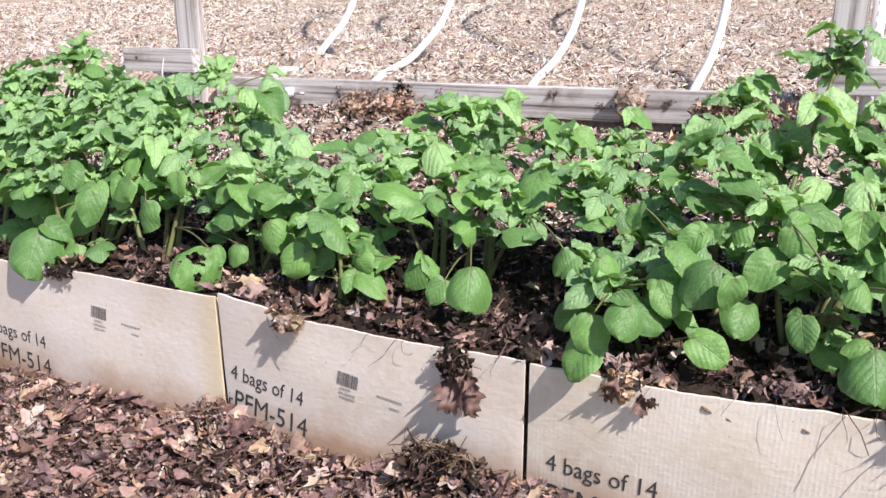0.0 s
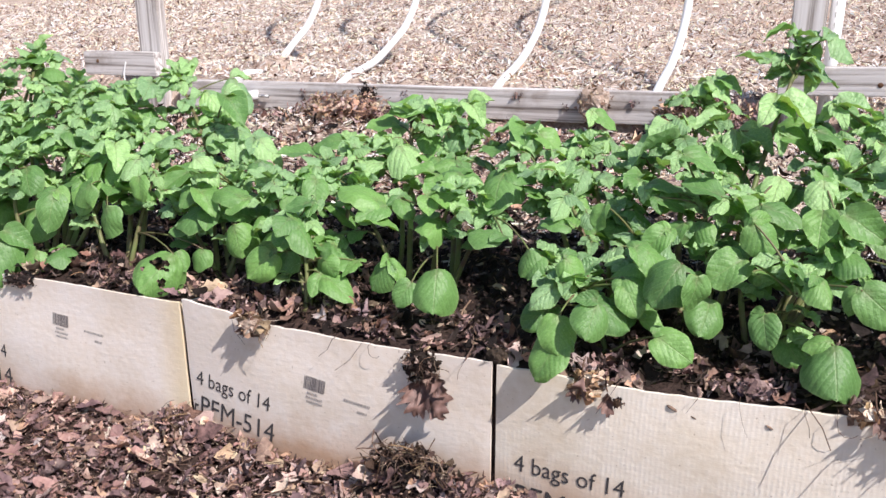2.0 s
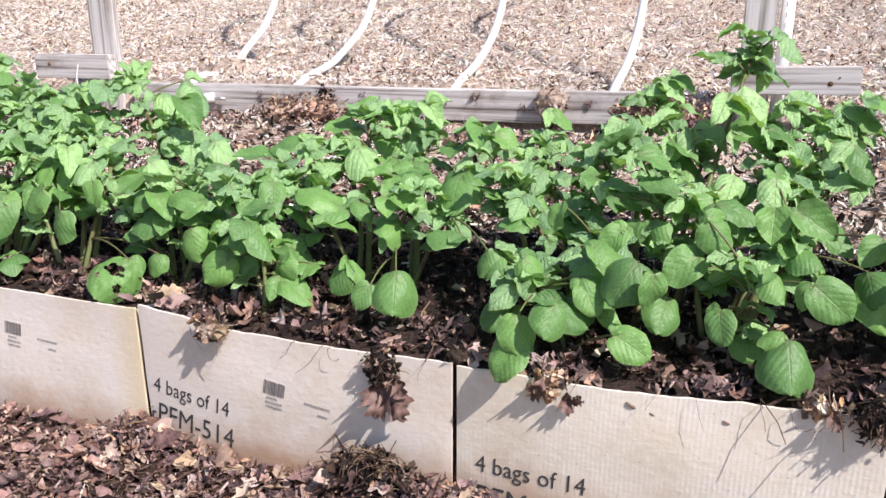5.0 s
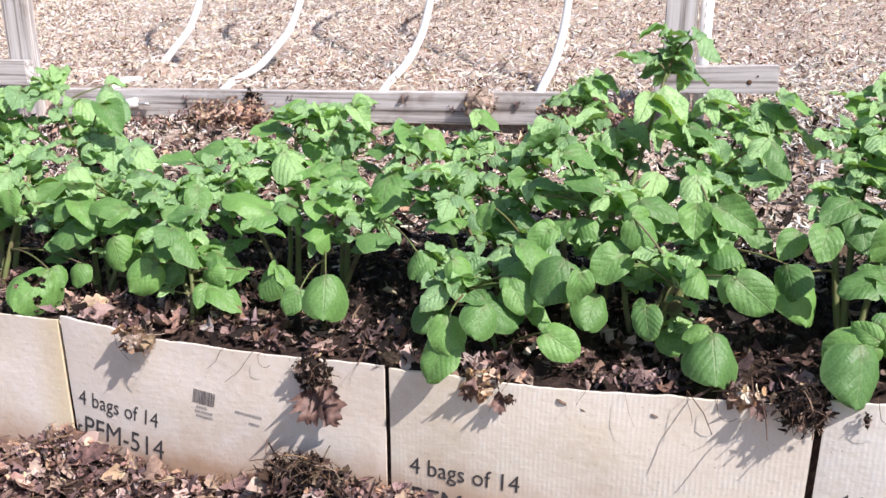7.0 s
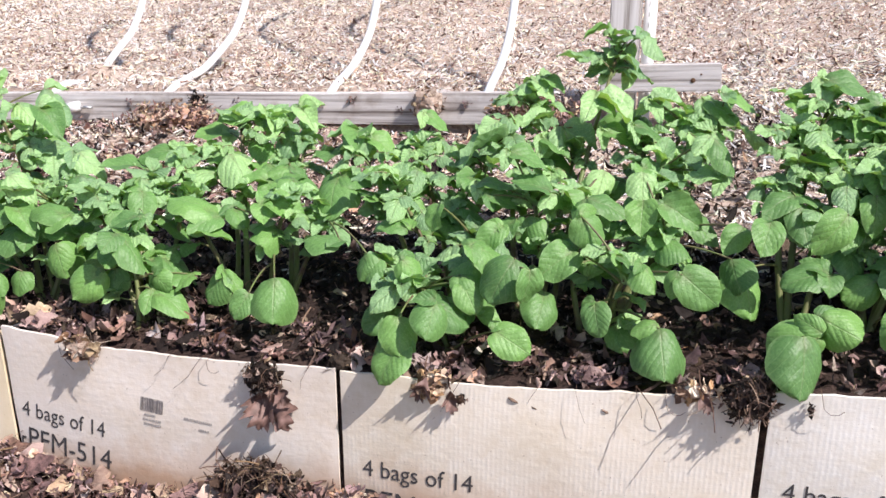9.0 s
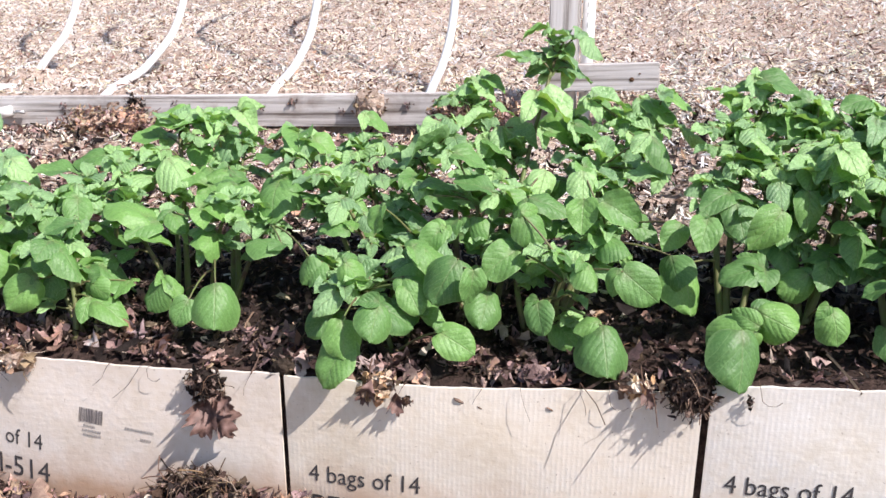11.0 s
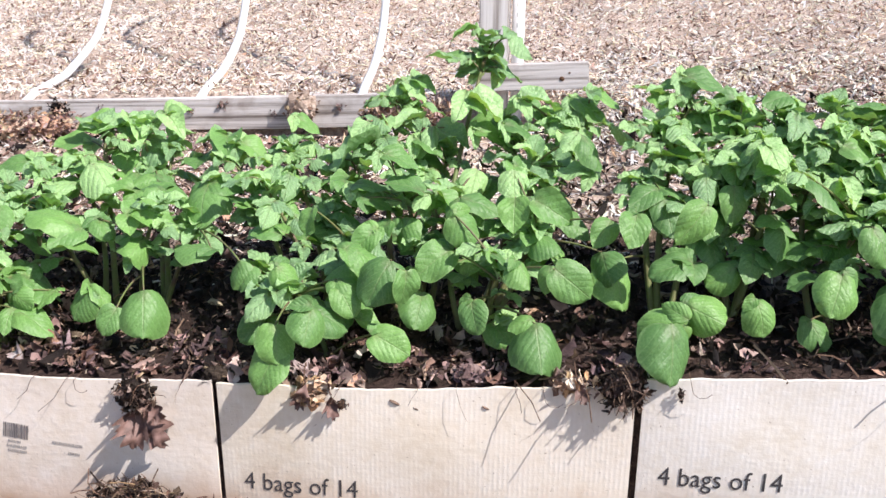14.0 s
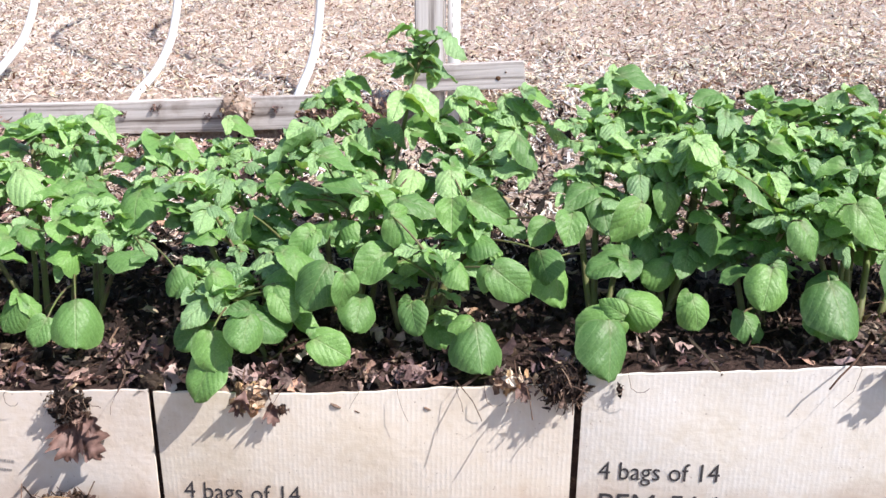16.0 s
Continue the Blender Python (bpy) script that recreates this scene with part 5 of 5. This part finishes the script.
potato_plant(41, "potato plant with pale broad leaves", 0.80,
             [(0.723, 0.17, 0.728, 0.32, 0.504), (0.728, 0.17, 0.805, 0.36, 0.52), (0.729, 0.16, 0.773, 0.2, 0.429), (0.74, 0.17, 0.751, 0.26, 0.474), (0.728, 0.17, 0.758, 0.36, 0.553), (0.732, 0.17, 0.822, 0.28, 0.475), (0.736, 0.17, 0.778, 0.3, 0.507)],
             [(0.71, 0.14, 0.469, 0.072, 60), (0.713, 0.05, 0.351, 0.063, 10), (0.707, 0.08, 0.278, 0.047, 30), (0.773, 0.09, 0.402, 0.058, 10), (0.813, 0.36, 0.529, 0.053, -60), (0.762, 0.28, 0.494, 0.051, 40)],
             [(0.736, 0.32, 0.511, 0.072, 80), (0.819, 0.36, 0.545, 0.055, -50), (0.782, 0.34, 0.523, 0.063, -60), (0.819, 0.28, 0.5, 0.053, 30), (0.779, 0.25, 0.491, 0.06, 60), (0.772, 0.12, 0.443, 0.04, -70), (0.713, 0.28, 0.487, 0.051, -20), (0.749, 0.18, 0.452, 0.048, 40), (0.685, 0.12, 0.347, 0.04, -20)])
potato_plant(42, "bushy potato plant with a broad folded leaf", 0.90,
             [(0.848, 0.15, 0.885, 0.34, 0.521), (0.856, 0.15, 0.803, 0.2, 0.445), (0.871, 0.15, 0.92, 0.3, 0.528), (0.864, 0.15, 0.884, 0.2, 0.426), (0.912, 0.15, 0.99, 0.3, 0.501), (0.943, 0.15, 1.044, 0.3, 0.473), (0.856, 0.15, 0.85, 0.28, 0.488), (0.864, 0.15, 0.909, 0.3, 0.494)],
             [(0.805, 0.03, 0.328, 0.087, 10), (0.847, 0.08, 0.424, 0.073, 40), (0.858, 0.34, 0.531, 0.073, -70), (0.909, 0.34, 0.53, 0.061, 60), (0.797, 0.06, 0.295, 0.054, -30), (0.825, 0.12, 0.436, 0.054, -60), (0.891, 0.06, 0.351, 0.067, 0), (0.916, 0.12, 0.425, 0.061, 20)],
             [(0.822, 0.12, 0.42, 0.042, -60), (0.914, 0.36, 0.541, 0.055, 40), (0.86, 0.25, 0.488, 0.052, 20), (0.803, 0.1, 0.336, 0.047, -20), (0.893, 0.25, 0.481, 0.05, 50), (0.823, 0.2, 0.47, 0.048, -40), (0.952, 0.3, 0.484, 0.06, 30), (0.903, 0.18, 0.457, 0.056, 10), (0.963, 0.2, 0.466, 0.056, 20)])


DEAD_LEAF = plain("brown_dead_leaf", (0.20, 0.118, 0.098), 0.6, 0.0, 70.0, 0.6)


# ---- clumps, hanging leaves and root hairs ----
def clump(name, label, centre, reach, count, seed, mat, shape, lo, hi, category="leaf clump", core=0.55, slant=0.9):
    """A heap of scraps round one place."""
    rng = random.Random(seed)
    places = []
    for _ in range(count):
        d = Vector((rng.gauss(0, 0.42), rng.gauss(0, 0.42), rng.gauss(0, 0.42)))
        if d.length > 0.95:
            d = d.normalized() * rng.uniform(0.5, 0.95)
        u, v, z = centre[0] + d.x * reach[0], centre[1] + d.y * reach[1], centre[2] + d.z * reach[2]
        places.append((row(u, v, z), (rng.gauss(0, slant), rng.gauss(0, slant)), rng.uniform(0, 6.3), rng.uniform(lo, hi)))
    ob = scatter(name, label, category, mat, rng, places, shape)
    if core:
        bm = bmesh.new()
        bm.from_mesh(ob.data)
        got = bmesh.ops.create_icosphere(bm, subdivisions=3, radius=1.0)
        for w in got["verts"]:
            k = core * (1 + 0.35 * noise.noise(w.co * 2.3 + Vector((seed, 0, 0))) + 0.2 * noise.noise(w.co * 6))
            w.co = row(centre[0] + w.co.x * reach[0] * k, centre[1] + w.co.y * reach[1] * k, centre[2] + w.co.z * reach[2] * k)
        bm.to_mesh(ob.data)
        bm.free()
    return ob


def hanging_leaf(u, v, z, size, lean, curl, label):
    """A dead leaf that hangs by its stalk over a box's edge."""
    thing = empty("dead_leaf", label, "dead leaf", "dead leaves over the box edge")
    rng = random.Random(int(u * 1000) + 7)
    verts, n = [], 15
    for i in range(n + 1):
        s = i / n
        lobe = (s * 3.2 + 0.25) % 1.0
        w = 0.36 * math.sin(math.pi * (s * 0.90 + 0.05)) * (0.45 + 0.75 * lobe)
        for k in range(-3, 4):
            a = abs(k) / 3
            x = w * k / 3 * rng.uniform(0.9, 1.1)
            fold = 0.55 * abs(x) + curl * x * x * 2.0 + 0.16 * math.sin(s * 6 + u * 40) + 0.20 * noise.noise(Vector((x * 6, s * 4, u * 50)))
            verts.append((x + 0.07 * noise.noise(Vector((s * 5, u * 30, 1.0))), s + 0.10 * a * lobe, fold))
    faces = [(i * 7 + k, i * 7 + k + 1, i * 7 + k + 8, i * 7 + k + 7) for i in range(n) for k in range(6)]
    me = mesh_from("blade", verts, faces, DEAD_LEAF, True)
    swing = radians(lean)
    ob = part("blade", me, DEAD_LEAF, thing)
    ob.matrix_world = blade_pose(row(u, v, z), row_turn((math.sin(swing), -0.15, -math.cos(swing))), row_turn((0.2, -1, 0.3)), size)
    bm = bmesh.new()
    tube(bm, curve_points(row(u, v, z), row(u - 0.004, v - 0.006, z + 0.012), row(u - 0.006, 0.012, z + 0.02), 5), [0.0011] * 6, 5)
    part("stalk", bm, TWIG, thing)


for hu, hv, hz, hs, hl, hc in ((-0.240, -0.012, 0.192, 0.062, -6, 0.9), (-0.230, -0.013, 0.186, 0.060, 30, -0.8), (-0.248, -0.012, 0.188, 0.042, -22, 1.0), (-0.225, -0.012, 0.202, 0.040, 44, 0.8)):
    hanging_leaf(hu, hv, hz, hs, hl, hc, "brown dead leaf hanging down the box front")
hanging_leaf(-0.56, -0.006, 0.245, 0.036, -30, 0.6, "brown dead leaf draped over the box rim")
hanging_leaf(0.012, -0.012, 0.236, 0.042, -20, 0.7, "pale tan dead leaf curled over the box rim")
hanging_leaf(0.046, -0.010, 0.218, 0.035, 8, 0.5, "thin brown dead leaf hanging over the box rim")
hanging_leaf(0.385, -0.010, 0.245, 0.03, 20, 0.6, "pale tan dead leaf curled over the box rim")
clump("leaf_clump", "dark wet leaf clump spilling over the box front", (-0.245, -0.010, 0.215), (0.040, 0.020, 0.035), 150, 71, LITTER_DARK, leaf_scrap, 0.004, 0.012)
clump("leaf_clump", "dark fibrous leaf clump over the gap between boxes", (0.445, -0.010, 0.240), (0.042, 0.022, 0.045), 200, 72, LITTER_DARK, leaf_scrap, 0.004, 0.011)
clump("twig_clump", "tangled dry roots over the gap between boxes", (0.447, -0.012, 0.238), (0.045, 0.022, 0.045), 90, 73, TWIG, sprig, 0.008, 0.02, "twig clump", 0)
clump("twig_clump", "tangled dry roots at the top of the hanging leaves", (-0.245, -0.012, 0.212), (0.040, 0.02, 0.03), 60, 74, TWIG, sprig, 0.008, 0.018, "twig clump", 0)
clump("leaf_clump", "dark wet leaf clump at the gap between boxes", (-0.128, 0.012, 0.236), (0.03, 0.02, 0.02), 60, 75, LITTER_DARK, leaf_scrap, 0.004, 0.011)
clump("leaf_clump", "brown leaf clump draped over the box rim", (-0.552, -0.018, 0.240), (0.040, 0.026, 0.022), 34, 76, STRAW, torn_leaf, 0.009, 0.018, core=0.5)
clump("twig_clump", "dry straw caught in the curled leaf on the box rim", (-0.548, -0.018, 0.238), (0.042, 0.026, 0.024), 40, 93, STRAW, sprig, 0.006, 0.018, "twig clump", 0)
clump("leaf_clump", "dark leaf scraps at the box rim under the broad leaf", (-1.10, -0.004, 0.25), (0.06, 0.015, 0.02), 60, 77, LITTER_DARK, leaf_scrap, 0.005, 0.012)
clump("leaf_clump", "pale tan curled leaves at the box rim", (0.02, -0.004, 0.228), (0.035, 0.014, 0.02), 40, 78, TAN, torn_leaf, 0.007, 0.015, core=0.4)
clump("leaf_clump", "pale tan curled leaves by the dark clump", (0.375, -0.002, 0.240), (0.04, 0.014, 0.02), 40, 79, TAN, torn_leaf, 0.006, 0.013, core=0.4)
clump("grass_clump", "tangle of dry roots and leaves against the box foot", (-0.25, -0.058, 0.066), (0.080, 0.03, 0.030), 150, 80, TWIG, sprig, 0.010, 0.028, "twig clump", 0)
clump("leaf_clump", "dark leaf heap against the box foot", (-0.245, -0.052, 0.050), (0.088, 0.042, 0.042), 420, 81, LITTER_DARK, leaf_scrap, 0.005, 0.016)
clump("leaf_clump", "brown leaf scraps over the heap at the box foot", (-0.225, -0.058, 0.042), (0.11, 0.040, 0.036), 110, 89, BARK, leaf_scrap, 0.006, 0.015, core=0)
clump("mud_clump", "dark dried clump on the grey board", (-1.085, LV - 0.02, 0.375), (0.038, 0.022, 0.042), 120, 82, LITTER_DARK, leaf_scrap, 0.006, 0.014, "mud clump", 0.6)
clump("mud_clump", "brown dried clump stuck to the grey board", (-0.372, LV - 0.02, 0.372), (0.052, 0.036, 0.054), 420, 83, STRAW, leaf_scrap, 0.004, 0.011, "mud clump", 0.84)
clump("twig_clump", "straw and dry roots stuck in the dried clump", (-0.372, LV - 0.022, 0.372), (0.052, 0.038, 0.054), 90, 91, STRAW, sprig, 0.005, 0.012, "twig clump", 0)
clump("leaf_clump", "heap of dry leaves at the end of the board", (-0.07, LV - 0.06, 0.358), (0.15, 0.07, 0.066), 800, 84, LITTER, leaf_scrap, 0.007, 0.018, slant=0.5)
clump("leaf_clump", "reddish-brown heap of dry leaves before the board", (-1.10, LV - 0.13, 0.340), (0.20, 0.10, 0.066), 1000, 85, LITTER, leaf_scrap, 0.006, 0.017, slant=0.45)
clump("leaf_clump", "pale tan dry leaves over the heap before the board", (-1.10, LV - 0.14, 0.346), (0.20, 0.10, 0.064), 600, 94, STRAW, leaf_scrap, 0.006, 0.017, slant=0.45, core=0)


clump("leaf_clump", "brown leaf scraps heaped at the gap between boxes", (-0.66, -0.03, 0.022), (0.05, 0.026, 0.026), 130, 86, LITTER, leaf_scrap, 0.005, 0.015)
clump("leaf_clump", "small curled leaf scrap stuck to the box front", (0.062, -0.014, 0.205), (0.010, 0.006, 0.012), 14, 87, LITTER_DARK, leaf_scrap, 0.004, 0.008)
clump("leaf_clump", "pale and brown curled leaf scraps over the box rim", (0.012, -0.012, 0.215), (0.022, 0.008, 0.014), 26, 88, TAN, torn_leaf, 0.006, 0.014, core=0)

clump("leaf_clump", "small dark leaf scrap hanging from the box rim", (0.521, -0.006, 0.232), (0.006, 0.005, 0.016), 16, 90, LITTER_DARK, leaf_scrap, 0.003, 0.007, core=0)


clump("leaf_clump", "dark clump of leaf mould over the far end of the box rim", (0.892, -0.014, 0.256), (0.030, 0.024, 0.030), 120, 92, LITTER_DARK, leaf_scrap, 0.004, 0.011)


clump("leaf_clump", "pale dry straw and leaves at the end of the board", (-0.08, LV - 0.07, 0.366), (0.13, 0.06, 0.062), 420, 95, STRAW, leaf_scrap, 0.006, 0.016, core=0, slant=0.6)
for n, (mu, mz, mw) in enumerate(((-0.97, 0.372, 0.030), (-0.70, 0.366, 0.018), (-0.60, 0.380, 0.024), (-0.46, 0.352, 0.016), (-0.27, 0.368, 0.020), (-1.33, 0.374, 0.022))):
    clump("mud_smear", "dark mud and leaf crumbs stuck to the grey board", (mu, LV - 0.001, mz), (mw, 0.006, mw * 0.7), 26, 100 + n, BARK, leaf_scrap, 0.003, 0.007, "mud smear", 0)


def husk(u, z, size, label):
    """A small seed husk caught on the cardboard."""
    bm = bmesh.new()
    bmesh.ops.create_icosphere(bm, subdivisions=2, radius=1.0)
    for w in bm.verts:
        w.co = row(u + (w.co.x - 0.3 * w.co.z) * size, -0.003 + w.co.y * size * 0.5, z + w.co.z * size * 0.45 - w.co.x * size * 0.35)
    me = bpy.data.meshes.new("husk")
    bm.to_mesh(me)
    bm.free()
    me.materials.append(MUD)
    tagged(new("husk", me), label, "husk", "husks on the box front")


husk(0.135, 0.205, 0.0075, "brown seed husk caught on the cardboard")
husk(0.165, 0.196, 0.005, "tiny brown husk caught on the cardboard")
husk(0.262, 0.200, 0.005, "tiny brown husk caught on the cardboard")


def root_hair(points, r, label="thin dry root hair hanging over the box edge"):
    bm = bmesh.new()
    pts = [row(*p) for p in points]
    line = []
    for a, b in zip(pts, pts[1:]):
        line += [a.lerp(b, s / 3) for s in range(3)]
    line.append(pts[-1])
    tube(bm, line, [r] * len(line), 5)
    me = bpy.data.meshes.new("root_hair")
    bm.to_mesh(me)
    bm.free()
    me.materials.append(TWIG)
    tagged(new("root_hair", me), label, "root", "root hairs")


def build_root_hairs():
    rng = random.Random(9)
    for u, top in ((-0.40, 0.23), (-0.345, 0.23), (-0.335, 0.23), (-0.17, 0.23), (0.06, 0.224), (0.17, 0.226), (0.22, 0.227), (0.30, 0.229), (0.34, 0.23), (0.40, 0.232), (0.53, 0.25), (0.83, 0.256), (-0.60, 0.245)):
        drop, sway = rng.uniform(0.012, 0.042), rng.uniform(-0.035, 0.025)
        out = rng.uniform(0.008, 0.05)
        if rng.random() < 0.22:
            r = rng.uniform(0.010, 0.02)
            root_hair([(u, 0.012, top + 0.004), (u, -0.013, top + 0.002)] + [(u + r - r * math.cos(a), -0.016, top - 1.3 * r * math.sin(a)) for a in (0.7, 1.3, 1.9, 2.4)], 0.0004, "thin dry root hair curled over the box edge")
            continue
        root_hair([(u, 0.012, top + 0.004), (u + sway * 0.1, -0.012, top + 0.003), (u + sway * 0.5, -0.014 - out * 0.4, top - drop * 0.5), (u + sway + rng.uniform(-0.01, 0.01), -0.014 - out * 0.6, top - drop)], rng.uniform(0.00028, 0.0005))


build_root_hairs()
root_hair([(0.845, 0.02, 0.285), (0.815, -0.012, 0.268), (0.798, -0.020, 0.254), (0.786, -0.022, 0.236)], 0.0013, "dark dry twig bent over the box edge")
root_hair([(0.300, 0.01, 0.236), (0.325, -0.030, 0.226), (0.338, -0.045, 0.205)], 0.0007, "dark dry twig sticking out over the box edge")
root_hair([(0.392, 0.01, 0.240), (0.400, -0.035, 0.232), (0.404, -0.055, 0.212)], 0.0008, "dark dry twig sticking out over the box edge")


def string():
    bm = bmesh.new()
    tube(bm, [row(-2.03, LV - 0.035, 0.47), row(-2.035, LV - 0.045, 0.43), row(-2.028, LV - 0.05, 0.40), row(-2.045, LV - 0.05, 0.375), row(-2.03, LV - 0.05, 0.36)], [0.0022] * 5, 6)
    me = bpy.data.meshes.new("string")
    bm.to_mesh(me)
    bm.free()
    me.materials.append(PVC)
    tagged(new("string", me), "short white string hanging from the grey crosspiece", "string")


string()
